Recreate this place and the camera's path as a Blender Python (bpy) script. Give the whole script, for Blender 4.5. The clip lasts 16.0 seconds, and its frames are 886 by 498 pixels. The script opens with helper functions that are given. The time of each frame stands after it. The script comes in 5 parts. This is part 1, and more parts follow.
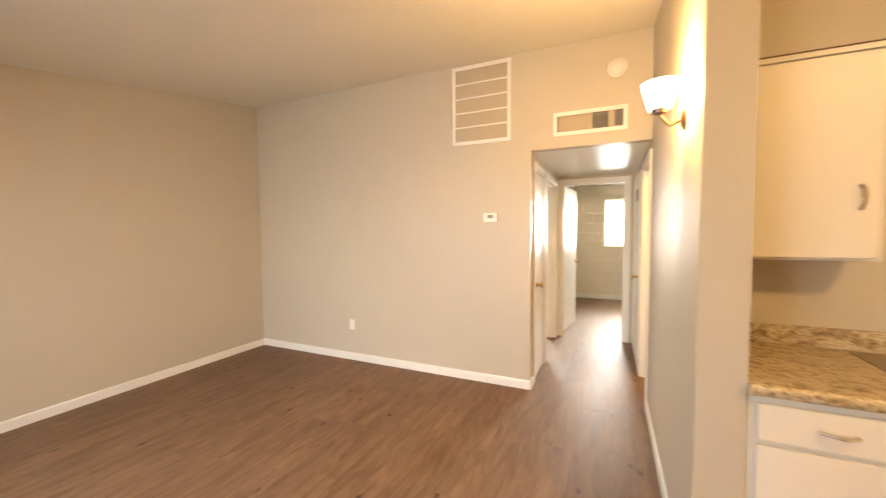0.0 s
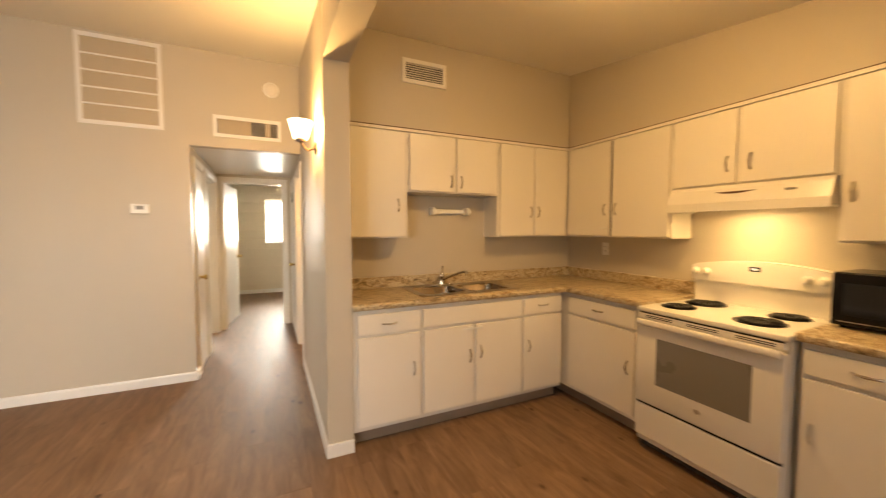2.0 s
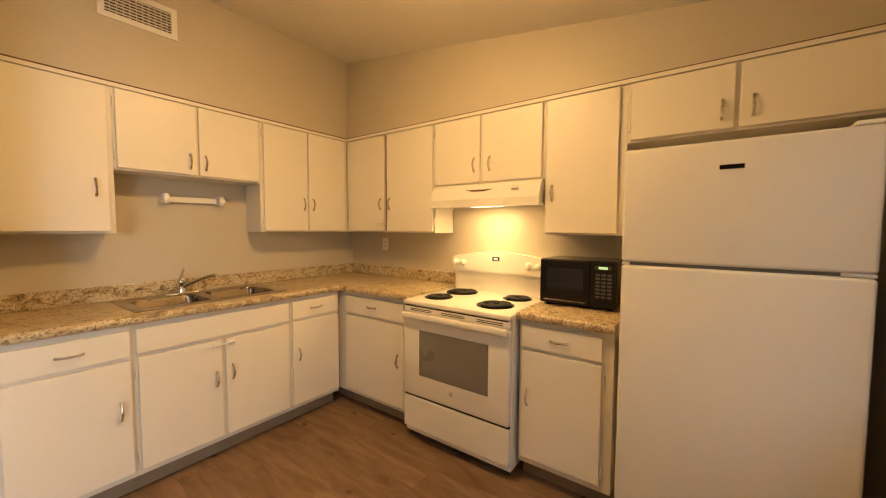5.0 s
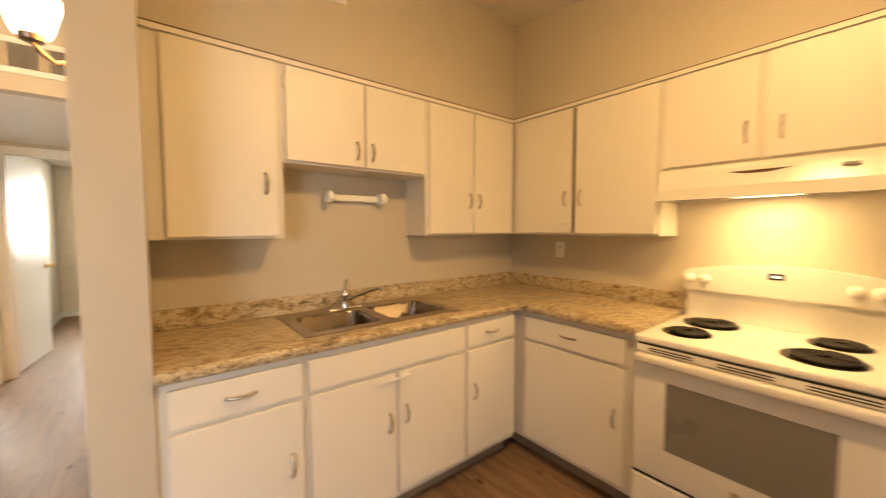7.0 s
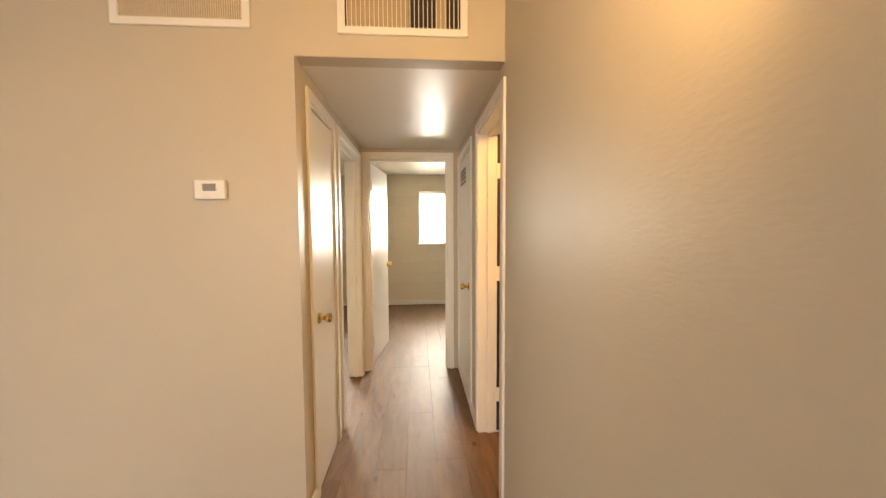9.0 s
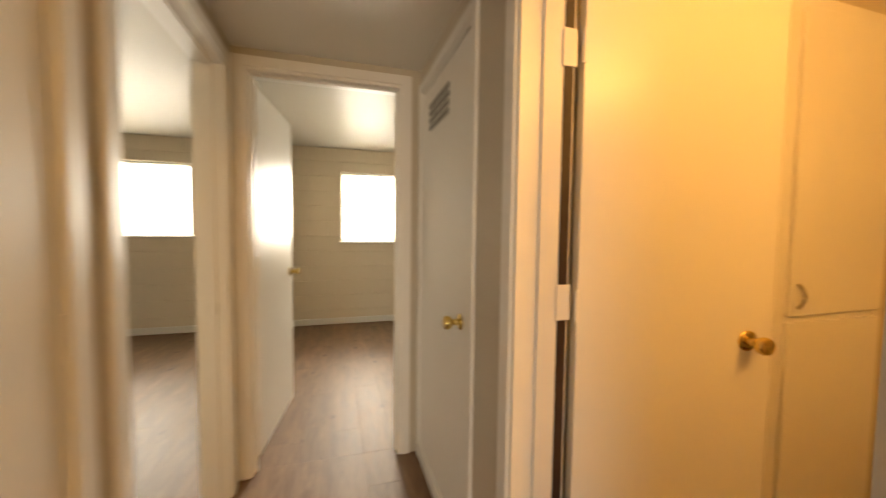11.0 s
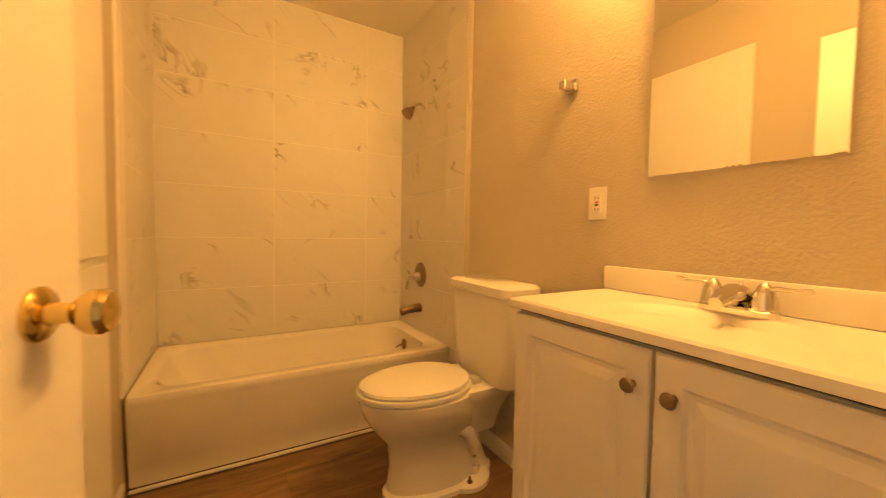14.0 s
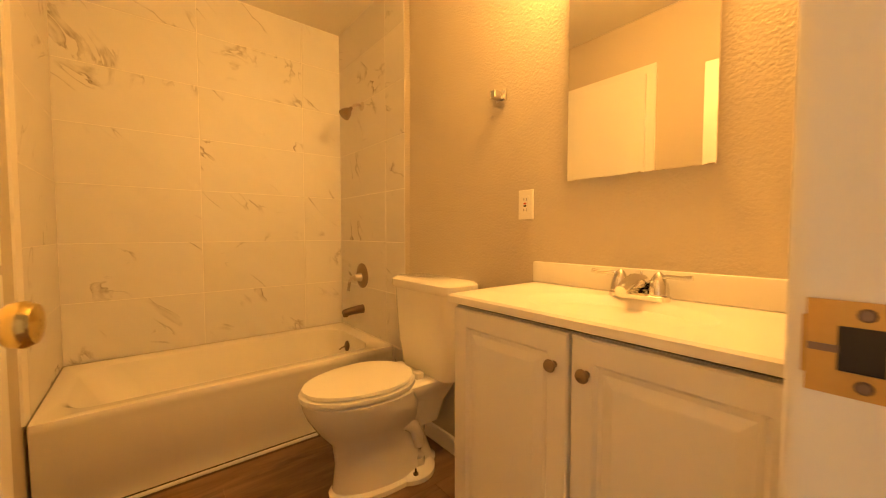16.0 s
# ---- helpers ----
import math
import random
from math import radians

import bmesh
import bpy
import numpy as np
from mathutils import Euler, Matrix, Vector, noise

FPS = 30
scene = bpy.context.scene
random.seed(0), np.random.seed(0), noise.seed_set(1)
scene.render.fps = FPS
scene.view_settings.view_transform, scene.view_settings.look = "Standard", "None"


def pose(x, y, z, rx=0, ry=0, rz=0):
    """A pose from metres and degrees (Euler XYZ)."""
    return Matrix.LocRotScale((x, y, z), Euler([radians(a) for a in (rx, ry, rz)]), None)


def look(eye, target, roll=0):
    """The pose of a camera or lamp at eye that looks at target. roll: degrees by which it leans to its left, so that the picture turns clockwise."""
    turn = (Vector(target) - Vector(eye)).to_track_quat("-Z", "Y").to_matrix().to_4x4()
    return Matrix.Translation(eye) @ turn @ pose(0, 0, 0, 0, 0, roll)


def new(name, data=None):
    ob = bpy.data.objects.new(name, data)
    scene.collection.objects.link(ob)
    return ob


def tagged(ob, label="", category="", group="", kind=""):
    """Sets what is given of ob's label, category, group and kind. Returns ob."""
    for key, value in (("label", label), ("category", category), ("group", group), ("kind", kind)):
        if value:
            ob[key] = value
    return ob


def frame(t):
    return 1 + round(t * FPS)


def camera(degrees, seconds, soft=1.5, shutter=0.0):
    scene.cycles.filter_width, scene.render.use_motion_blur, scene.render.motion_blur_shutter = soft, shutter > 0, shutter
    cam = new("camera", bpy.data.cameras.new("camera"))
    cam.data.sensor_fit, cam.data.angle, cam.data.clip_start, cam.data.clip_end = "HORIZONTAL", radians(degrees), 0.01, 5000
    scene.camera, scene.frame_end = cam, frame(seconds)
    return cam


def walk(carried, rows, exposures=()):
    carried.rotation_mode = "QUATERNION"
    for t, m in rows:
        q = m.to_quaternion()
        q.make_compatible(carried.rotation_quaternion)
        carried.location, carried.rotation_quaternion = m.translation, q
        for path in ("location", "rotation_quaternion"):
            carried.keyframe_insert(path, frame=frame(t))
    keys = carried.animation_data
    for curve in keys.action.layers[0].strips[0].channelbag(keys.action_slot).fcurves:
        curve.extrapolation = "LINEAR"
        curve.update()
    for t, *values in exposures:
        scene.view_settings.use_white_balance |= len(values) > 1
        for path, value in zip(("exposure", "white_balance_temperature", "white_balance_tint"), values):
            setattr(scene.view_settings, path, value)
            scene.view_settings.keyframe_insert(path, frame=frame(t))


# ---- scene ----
cam = camera(100.8, 16.0, soft=1.15, shutter=0.45)
PATH = [
    (0, (0.121, 0.034, 1.49), (-0.704, 1.853, 1.384), -0.5),
    (0.5, (0.097, -0.206, 1.47), (-0.342, 1.743, 1.371), -0.4),
    (1, (0.044, -0.438, 1.447), (0.042, 1.56, 1.346), -0.1),
    (1.5, (0.057, -0.576, 1.451), (0.514, 1.368, 1.34), -0.1),
    (2, (0.117, -0.665, 1.419), (0.971, 1.14, 1.312), 0.0),
    (2.5, (0.182, -0.742, 1.401), (1.362, 0.869, 1.292), 0.1),
    (3, (0.233, -0.802, 1.384), (1.672, 0.583, 1.277), 0.2),
    (3.5, (0.292, -0.842, 1.389), (1.916, 0.32, 1.274), 0.3),
    (5.8, (0.578, -0.416, 1.392), (2.149, 0.816, 1.278), 0.2),
    (6, (0.589, -0.324, 1.395), (2.138, 0.936, 1.279), 0.2),
    (6.5, (0.631, -0.084, 1.392), (2.083, 1.286, 1.273), 0.1),
    (7, (0.591, 0.184, 1.399), (1.83, 1.75, 1.284), -0.1),
    (7.5, (0.398, 0.453, 1.41), (1.283, 2.243, 1.289), -0.5),
    (8, (0.198, 0.761, 1.404), (0.719, 2.689, 1.295), -0.6),
    (8.5, (0.115, 1.176, 1.414), (0.337, 3.161, 1.308), -0.5),
    (8.7, (0.061, 1.382, 1.429), (0.199, 3.373, 1.309), -0.3),
    (10.8, (-0.079, 3.107, 1.350), (0.251, 5.077, 1.242), 0.8),
    (11, (-0.046, 3.246, 1.309), (0.52, 5.161, 1.202), 0.7),
    (11.2, (-0.004, 3.347, 1.303), (0.746, 5.198, 1.195), 1.0),
    (11.5, (0.049, 3.502, 1.285), (1.188, 5.145, 1.196), 1.4),
    (12, (0.130, 3.671, 1.245), (1.748, 4.844, 1.162), 1.3),
    (12.2, (0.189, 3.746, 1.218), (1.942, 4.704, 1.131), 0.9),
    (12.5, (0.298, 3.803, 1.174), (2.225, 4.33, 1.079), 1.2),
    (13, (0.418, 3.845, 1.103), (2.414, 3.771, 1.011), 1.1),
    (13.5, (0.511, 3.837, 1.081), (2.426, 3.266, 0.992), 1.0),
    (14, (0.578, 3.844, 1.082), (2.309, 2.846, 0.995), 1.0),
    (14.5, (0.617, 3.835, 1.074), (2.225, 2.649, 0.989), 0.5),
    (15, (0.635, 3.826, 1.066), (2.199, 2.582, 0.987), 0.4),
    (15.5, (0.618, 3.825, 1.069), (2.174, 2.57, 0.988), 0.2),
    (16, (0.529, 3.866, 1.087), (2.084, 2.611, 0.999), -0.0),
]
walk(cam, [(t, look(eye, target, roll)) for t, eye, target, roll in PATH],
     [(0, 0.54, 6180, 10), (0.5, 0.40, 6250, 10), (1.0, 0.30, 6350, 10), (1.5, 0.22, 6450, 10), (2.5, 0.06, 6600, 10), (3.5, 0.10, 6620, 10), (6.0, 0.36, 6200, 9), (7.0, 0.40, 6150, 9), (8.5, 0.15, 6480, 10),
      (11, -0.28, 6950, 10), (11.5, -0.50, 7200, 10), (12.0, -0.68, 7400, 10), (12.5, -0.62, 7350, 10), (13.0, -0.15, 6850, 10), (13.5, 0.18, 6700, 11), (14.5, 0.26, 6700, 11), (16, 0.31, 6700, 11)])




# ---- world, lights ----
world = bpy.data.worlds.new("world")
scene.world = world
world.use_nodes = True
wn = world.node_tree
sky = wn.nodes.new("ShaderNodeTexSky")
sky.sky_type = "NISHITA"
sky.sun_disc = False
sky.sun_elevation, sky.sun_rotation = radians(50), radians(200)
wn.links.new(sky.outputs[0], wn.nodes["Background"].inputs[0])
wn.nodes["Background"].inputs[1].default_value = 0.12


def lamp(name, kind, energy, colour, m, size=0.1, size_y=None, spread=None):
    d = bpy.data.lights.new(name, kind)
    d.energy, d.color = energy, colour
    if kind == "AREA":
        d.shape = "RECTANGLE" if size_y else "DISK"
        d.size = size
        if size_y:
            d.size_y = size_y
        if spread:
            d.spread = radians(spread)
    elif kind == "SUN":
        d.angle = size
    else:
        d.shadow_soft_size = size
    ob = new(name, d)
    ob.matrix_world = m
    return tagged(ob, kind="structure")


DAY = (1.0, 0.965, 0.90)
ROOM = (1.0, 0.94, 0.80)
WARM = (1.0, 0.57, 0.185)
KLX, KLY = 1.55, 0.50                            # kitchen ceiling light
BATH = (1.0, 0.485, 0.105)
lamp("sun", "SUN", 2.0, (1.0, 0.95, 0.88), look((0, 0, 30), (2, -5, 20)), radians(0.5))
lamp("living_window_light", "AREA", 38, DAY, pose(-1.9, -1.28, 1.47, 72, 0, 0), 2.2, 1.0, 115)
lamp("kitchen_window_light", "AREA", 5, DAY, pose(1.465, -1.38, 1.5, 90, 0, 0), 1.05, 1.15)
lamp("bedroom_window_light", "AREA", 140, ROOM, pose(0.40, 8.60, 1.63, -92, 0, 0), 0.68, 0.9, 125)
lamp("bedroom_window_light", "AREA", 150, ROOM, pose(-2.25, 8.60, 1.66, -92, 0, 0), 0.98, 0.85, 125)
lamp("sconce_bulb", "POINT", 47, WARM, pose(0.315, 1.92, 2.085), 0.03)
lamp("kitchen_bulb", "POINT", 30, WARM, pose(KLX, KLY, 2.565), 0.08)
lamp("kitchen_bulb", "AREA", 14, WARM, pose(KLX, KLY, 2.550), 0.26)
lamp("hood_bulb", "AREA", 4.5, (1.0, 0.60, 0.21), pose(2.71, 0.585, 1.534), 0.10, 0.22)
for bx_ in (0.93, 1.17):
    lamp("vanity_bulb", "POINT", 29, BATH, pose(bx_, 2.843, 2.205), 0.055)


# ---- materials ----
def mat(name, c, r=0.5, metal=0.0, bump=0.0, scale=60.0, vary=0.06, coat=0.0, big=1.3, detail=4):
    """A painted or plain surface: soft large-scale unevenness of tone and gloss, and fine relief."""
    m = bpy.data.materials.new(name)
    m.use_nodes = True
    t = m.node_tree
    b = t.nodes["Principled BSDF"]
    b.inputs["Metallic"].default_value = metal
    b.inputs["Coat Weight"].default_value = coat
    co = t.nodes.new("ShaderNodeTexCoord")
    n1 = t.nodes.new("ShaderNodeTexNoise")
    n1.inputs["Scale"].default_value, n1.inputs["Detail"].default_value = big, 6
    t.links.new(co.outputs["Object"], n1.inputs["Vector"])
    mix = t.nodes.new("ShaderNodeMix")
    mix.data_type = "RGBA"
    mix.inputs[6].default_value = (*[x * (1 - vary) for x in c], 1)
    mix.inputs[7].default_value = (*[min(1, x * (1 + vary)) for x in c], 1)
    t.links.new(n1.outputs[0], mix.inputs[0])
    t.links.new(mix.outputs[2], b.inputs["Base Color"])
    mr = t.nodes.new("ShaderNodeMapRange")
    mr.inputs["From Min"].default_value, mr.inputs["From Max"].default_value = 0.3, 0.7
    mr.inputs["To Min"].default_value, mr.inputs["To Max"].default_value = r * 0.85, min(1, r * 1.15)
    t.links.new(n1.outputs[0], mr.inputs[0])
    t.links.new(mr.outputs[0], b.inputs["Roughness"])
    if bump:
        n2 = t.nodes.new("ShaderNodeTexNoise")
        n2.inputs["Scale"].default_value, n2.inputs["Detail"].default_value = scale, detail
        t.links.new(co.outputs["Object"], n2.inputs["Vector"])
        bp = t.nodes.new("ShaderNodeBump")
        bp.inputs["Strength"].default_value, bp.inputs["Distance"].default_value = bump, 0.003
        t.links.new(n2.outputs[0], bp.inputs["Height"])
        t.links.new(bp.outputs[0], b.inputs["Normal"])
    return m


def emit(name, c, s):
    m = bpy.data.materials.new(name)
    m.use_nodes = True
    b = m.node_tree.nodes["Principled BSDF"]
    b.inputs["Base Color"].default_value = (0.8, 0.8, 0.8, 1)
    b.inputs["Emission Color"].default_value = (*c, 1)
    b.inputs["Emission Strength"].default_value = s
    return m


def ramp(t, stops):
    n = t.nodes.new("ShaderNodeValToRGB")
    e = n.color_ramp.elements
    while len(e) < len(stops):
        e.new(0.5)
    for el, (p, c) in zip(e, stops):
        el.position, el.color = p, (*c, 1)
    return n


def wood_floor():
    m = bpy.data.materials.new("vinyl plank")
    m.use_nodes = True
    t = m.node_tree
    b = t.nodes["Principled BSDF"]
    co, oi = t.nodes.new("ShaderNodeTexCoord"), t.nodes.new("ShaderNodeObjectInfo")
    off = t.nodes.new("ShaderNodeVectorMath")
    off.operation = "MULTIPLY_ADD"
    cmb = t.nodes.new("ShaderNodeCombineXYZ")
    for i in range(3):
        t.links.new(oi.outputs["Random"], cmb.inputs[i])
    off.inputs[1].default_value = (37, 53, 19)
    t.links.new(cmb.outputs[0], off.inputs[0])
    t.links.new(co.outputs["Object"], off.inputs[2])
    mp = t.nodes.new("ShaderNodeMapping")
    mp.inputs["Scale"].default_value = (1, 0.17, 1)
    t.links.new(off.outputs[0], mp.inputs[0])
    g = t.nodes.new("ShaderNodeTexNoise")
    g.inputs["Scale"].default_value, g.inputs["Detail"].default_value, g.inputs["Roughness"].default_value = 15, 8, 0.66
    g.inputs["Distortion"].default_value = 0.9
    t.links.new(mp.outputs[0], g.inputs[0])
    r = ramp(t, [(0.24, (0.105, 0.060, 0.034)), (0.42, (0.170, 0.102, 0.059)), (0.60, (0.228, 0.142, 0.086)), (0.78, (0.295, 0.198, 0.128))])
    t.links.new(g.outputs[0], r.inputs[0])
    # knots
    mk = t.nodes.new("ShaderNodeMapping")
    mk.inputs["Scale"].default_value = (1, 0.6, 1)
    t.links.new(off.outputs[0], mk.inputs[0])
    v = t.nodes.new("ShaderNodeTexVoronoi")
    v.inputs["Scale"].default_value = 5.5
    t.links.new(mk.outputs[0], v.inputs[0])
    kr = ramp(t, [(0.04, (1, 1, 1)), (0.12, (0, 0, 0))])
    t.links.new(v.outputs["Distance"], kr.inputs[0])
    km = t.nodes.new("ShaderNodeMix")
    km.data_type, km.blend_type = "RGBA", "MULTIPLY"
    km.inputs[7].default_value = (0.35, 0.30, 0.27, 1)
    t.links.new(kr.outputs[0], km.inputs[0])
    t.links.new(r.outputs[0], km.inputs[6])
    tone = t.nodes.new("ShaderNodeMapRange")
    tone.inputs["To Min"].default_value, tone.inputs["To Max"].default_value = 0.93, 1.07
    t.links.new(oi.outputs["Random"], tone.inputs[0])
    hsv = t.nodes.new("ShaderNodeHueSaturation")
    t.links.new(tone.outputs[0], hsv.inputs["Value"])
    t.links.new(km.outputs[2], hsv.inputs["Color"])
    t.links.new(hsv.outputs[0], b.inputs["Base Color"])
    rr = t.nodes.new("ShaderNodeMapRange")
    rr.inputs["To Min"].default_value, rr.inputs["To Max"].default_value = 0.42, 0.64
    t.links.new(g.outputs[0], rr.inputs[0])
    b.inputs["Specular IOR Level"].default_value = 0.24
    t.links.new(rr.outputs[0], b.inputs["Roughness"])
    bp = t.nodes.new("ShaderNodeBump")
    bp.inputs["Strength"].default_value, bp.inputs["Distance"].default_value = 0.25, 0.001
    t.links.new(g.outputs[0], bp.inputs["Height"])
    t.links.new(bp.outputs[0], b.inputs["Normal"])
    return m


def granite():
    m = bpy.data.materials.new("granite laminate")
    m.use_nodes = True
    t = m.node_tree
    b = t.nodes["Principled BSDF"]
    co = t.nodes.new("ShaderNodeTexCoord")
    n = t.nodes.new("ShaderNodeTexNoise")
    n.inputs["Scale"].default_value, n.inputs["Detail"].default_value, n.inputs["Distortion"].default_value = 27, 8, 1.2
    n.inputs["Roughness"].default_value = 0.7
    sq = t.nodes.new("ShaderNodeMapping")
    sq.inputs["Rotation"].default_value, sq.inputs["Scale"].default_value = (0, 0, 0.35), (0.55, 1.0, 1.0)
    t.links.new(co.outputs["Object"], sq.inputs[0])
    t.links.new(sq.outputs[0], n.inputs[0])
    r = ramp(t, [(0.30, (0.06, 0.042, 0.026)), (0.38, (0.22, 0.155, 0.08)), (0.46, (0.42, 0.31, 0.17)), (0.56, (0.62, 0.53, 0.36)), (0.70, (0.34, 0.24, 0.12))])
    t.links.new(n.outputs[0], r.inputs[0])
    v = t.nodes.new("ShaderNodeTexNoise")
    v.inputs["Scale"].default_value, v.inputs["Detail"].default_value = 95, 3
    t.links.new(co.outputs["Object"], v.inputs[0])
    vr = ramp(t, [(0.36, (0.25, 0.2, 0.16)), (0.46, (1, 1, 1))])
    t.links.new(v.outputs[0], vr.inputs[0])
    mx = t.nodes.new("ShaderNodeMix")
    mx.data_type, mx.blend_type = "RGBA", "MULTIPLY"
    mx.inputs[0].default_value = 0.8
    t.links.new(r.outputs[0], mx.inputs[6])
    t.links.new(vr.outputs[0], mx.inputs[7])
    t.links.new(mx.outputs[2], b.inputs["Base Color"])
    b.inputs["Roughness"].default_value = 0.28
    return m


def marble():
    m = bpy.data.materials.new("marble tile")
    m.use_nodes = True
    t = m.node_tree
    b = t.nodes["Principled BSDF"]
    co, oi = t.nodes.new("ShaderNodeTexCoord"), t.nodes.new("ShaderNodeObjectInfo")
    cmb = t.nodes.new("ShaderNodeCombineXYZ")
    for i in range(3):
        t.links.new(oi.outputs["Random"], cmb.inputs[i])
    off = t.nodes.new("ShaderNodeVectorMath")
    off.operation = "MULTIPLY_ADD"
    off.inputs[1].default_value = (23, 41, 67)
    t.links.new(cmb.outputs[0], off.inputs[0])
    t.links.new(co.outputs["Object"], off.inputs[2])
    rot = t.nodes.new("ShaderNodeMapping")
    rot.vector_type = "TEXTURE"
    rot.inputs["Rotation"].default_value = (0.65, -0.65, 0.0)
    rot.inputs["Scale"].default_value = (1.0, 1.0, 0.36)
    t.links.new(off.outputs[0], rot.inputs[0])
    n = t.nodes.new("ShaderNodeTexNoise")
    n.inputs["Scale"].default_value, n.inputs["Detail"].default_value, n.inputs["Distortion"].default_value = 1.9, 8, 0.9
    t.links.new(rot.outputs[0], n.inputs[0])
    vein = ramp(t, [(0.470, (0, 0, 0)), (0.497, (0.55, 0.55, 0.55)), (0.501, (1, 1, 1)), (0.507, (0, 0, 0))])
    t.links.new(n.outputs[0], vein.inputs[0])
    k = t.nodes.new("ShaderNodeTexNoise")
    k.inputs["Scale"].default_value, k.inputs["Detail"].default_value = 3.4, 3
    t.links.new(off.outputs[0], k.inputs[0])
    kr = ramp(t, [(0.54, (0, 0, 0)), (0.66, (1, 1, 1))])
    t.links.new(k.outputs[0], kr.inputs[0])
    mul = t.nodes.new("ShaderNodeMath")
    mul.operation = "MULTIPLY"
    t.links.new(vein.outputs[0], mul.inputs[0])
    t.links.new(kr.outputs[0], mul.inputs[1])
    c = t.nodes.new("ShaderNodeMix")
    c.data_type = "RGBA"
    c.inputs[6].default_value, c.inputs[7].default_value = (0.74, 0.72, 0.69, 1), (0.15, 0.115, 0.09, 1)
    t.links.new(mul.outputs[0], c.inputs[0])
    cl = t.nodes.new("ShaderNodeMix")
    cl.data_type, cl.blend_type = "RGBA", "MULTIPLY"
    cl.inputs[7].default_value = (0.88, 0.87, 0.85, 1)
    t.links.new(n.outputs[0], cl.inputs[0])
    t.links.new(c.outputs[2], cl.inputs[6])
    t.links.new(cl.outputs[2], b.inputs["Base Color"])
    b.inputs["Roughness"].default_value = 0.46
    return m


WALL = mat("greige wall paint", (0.538, 0.481, 0.388), 0.50, bump=0.30, scale=110, vary=0.03)
ROUGHWALL = mat("heavy textured wall paint", (0.538, 0.481, 0.388), 0.42, bump=0.85, scale=105, vary=0.04, detail=2)
CEIL = mat("ceiling paint", (0.78, 0.74, 0.66), 0.6, bump=0.5, scale=60, vary=0.03)
HALLCEIL = mat("glossy ceiling paint", (0.76, 0.73, 0.67), 0.36, bump=0.3, scale=45, vary=0.03, detail=2)
BEDCEIL = mat("bedroom ceiling paint", (0.70, 0.67, 0.61), 0.5, bump=0.7, scale=40, vary=0.03, detail=2)
WHITE = mat("white trim paint", (0.80, 0.78, 0.74), 0.36, bump=0.12, scale=40, vary=0.03)
DOORW = mat("white door paint", (0.80, 0.78, 0.74), 0.34, bump=0.16, scale=30, vary=0.03)
CAB = mat("cream cabinet paint", (0.79, 0.745, 0.665), 0.38, bump=0.15, scale=45, vary=0.035)
CABIN = mat("cabinet frame paint", (0.71, 0.67, 0.60), 0.42, bump=0.15, scale=45, vary=0.05)
FLOOR = wood_floor()
SUBFLOOR = mat("dark joint", (0.09, 0.055, 0.034), 0.8)
GRANITE = granite()
MARBLE = marble()
GROUT = mat("grout", (0.84, 0.81, 0.75), 0.8, bump=0.3, scale=200)
BASIN = mat("dull stainless basin", (0.28, 0.225, 0.17), 0.27, 1.0, vary=0.1, big=6)
# mirror-edge wear, and the shade painted in the bedroom door's hinge gap
TARNISHGAP = mat("tarnished silvering and gap shade", (0.48, 0.40, 0.29), 0.6, vary=0.2, big=60)
STEEL = mat("brushed stainless steel", (0.42, 0.35, 0.27), 0.30, 1.0, vary=0.08)
CHROME = mat("chrome", (0.72, 0.70, 0.67), 0.12, 1.0, vary=0.04)
NICKEL = mat("brushed nickel", (0.58, 0.53, 0.46), 0.28, 1.0)
BRASS = mat("polished brass", (0.76, 0.58, 0.22), 0.17, 1.0)
WORNBRASS = mat("worn brass", (0.52, 0.32, 0.10), 0.38, 1.0, vary=0.2, big=40)
PEWTER = mat("dark pewter", (0.30, 0.23, 0.17), 0.34, 1.0, vary=0.1)
BRONZE = mat("oiled bronze", (0.20, 0.14, 0.10), 0.3, 1.0)
ENAMEL = mat("white enamel", (0.80, 0.77, 0.71), 0.16, vary=0.02)
FRIDGEW = mat("white textured steel", (0.74, 0.71, 0.66), 0.34, bump=0.3, scale=260, vary=0.02)
PORC = mat("porcelain", (0.82, 0.79, 0.72), 0.08, vary=0.02, coat=0.4)
ACRYL = mat("cultured marble", (0.80, 0.77, 0.70), 0.34, vary=0.02)
VANITY = mat("white thermofoil", (0.78, 0.75, 0.69), 0.38, vary=0.02)
PLASTIC = mat("white plastic", (0.80, 0.78, 0.72), 0.35, vary=0.02)
BLACK = mat("black plastic", (0.010, 0.009, 0.009), 0.16, vary=0.1)
BLACK.node_tree.nodes["Principled BSDF"].inputs["Specular IOR Level"].default_value = 0.22
BLACKG = mat("black glass", (0.01, 0.01, 0.01), 0.06)
COIL = mat("black burner coil", (0.02, 0.018, 0.017), 0.5, 0.3)
PAN = mat("dark drip pan", (0.05, 0.045, 0.04), 0.22, 0.9)
OVENGLASS = mat("grey oven screen", (0.20, 0.185, 0.165), 0.28, vary=0.04)
# near-black as painted shade in holes, gaps and under parts; also microwave display
DARK = mat("recess shade and display black", (0.03, 0.024, 0.018), 0.8)
# shade painted as dark strips in the hinge gap and under the vanity counter
GAPSHADE = mat("dark gap shade", (0.03, 0.014, 0.007), 0.6)
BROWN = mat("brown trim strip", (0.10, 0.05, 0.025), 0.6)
FILTER = mat("dusty grille filter", (0.40, 0.32, 0.205), 0.9, bump=0.4, scale=90, vary=0.15, big=12)
RED = mat("red button", (0.5, 0.03, 0.02), 0.4)
BUTTON = mat("dark grey keys", (0.07, 0.065, 0.06), 0.5)
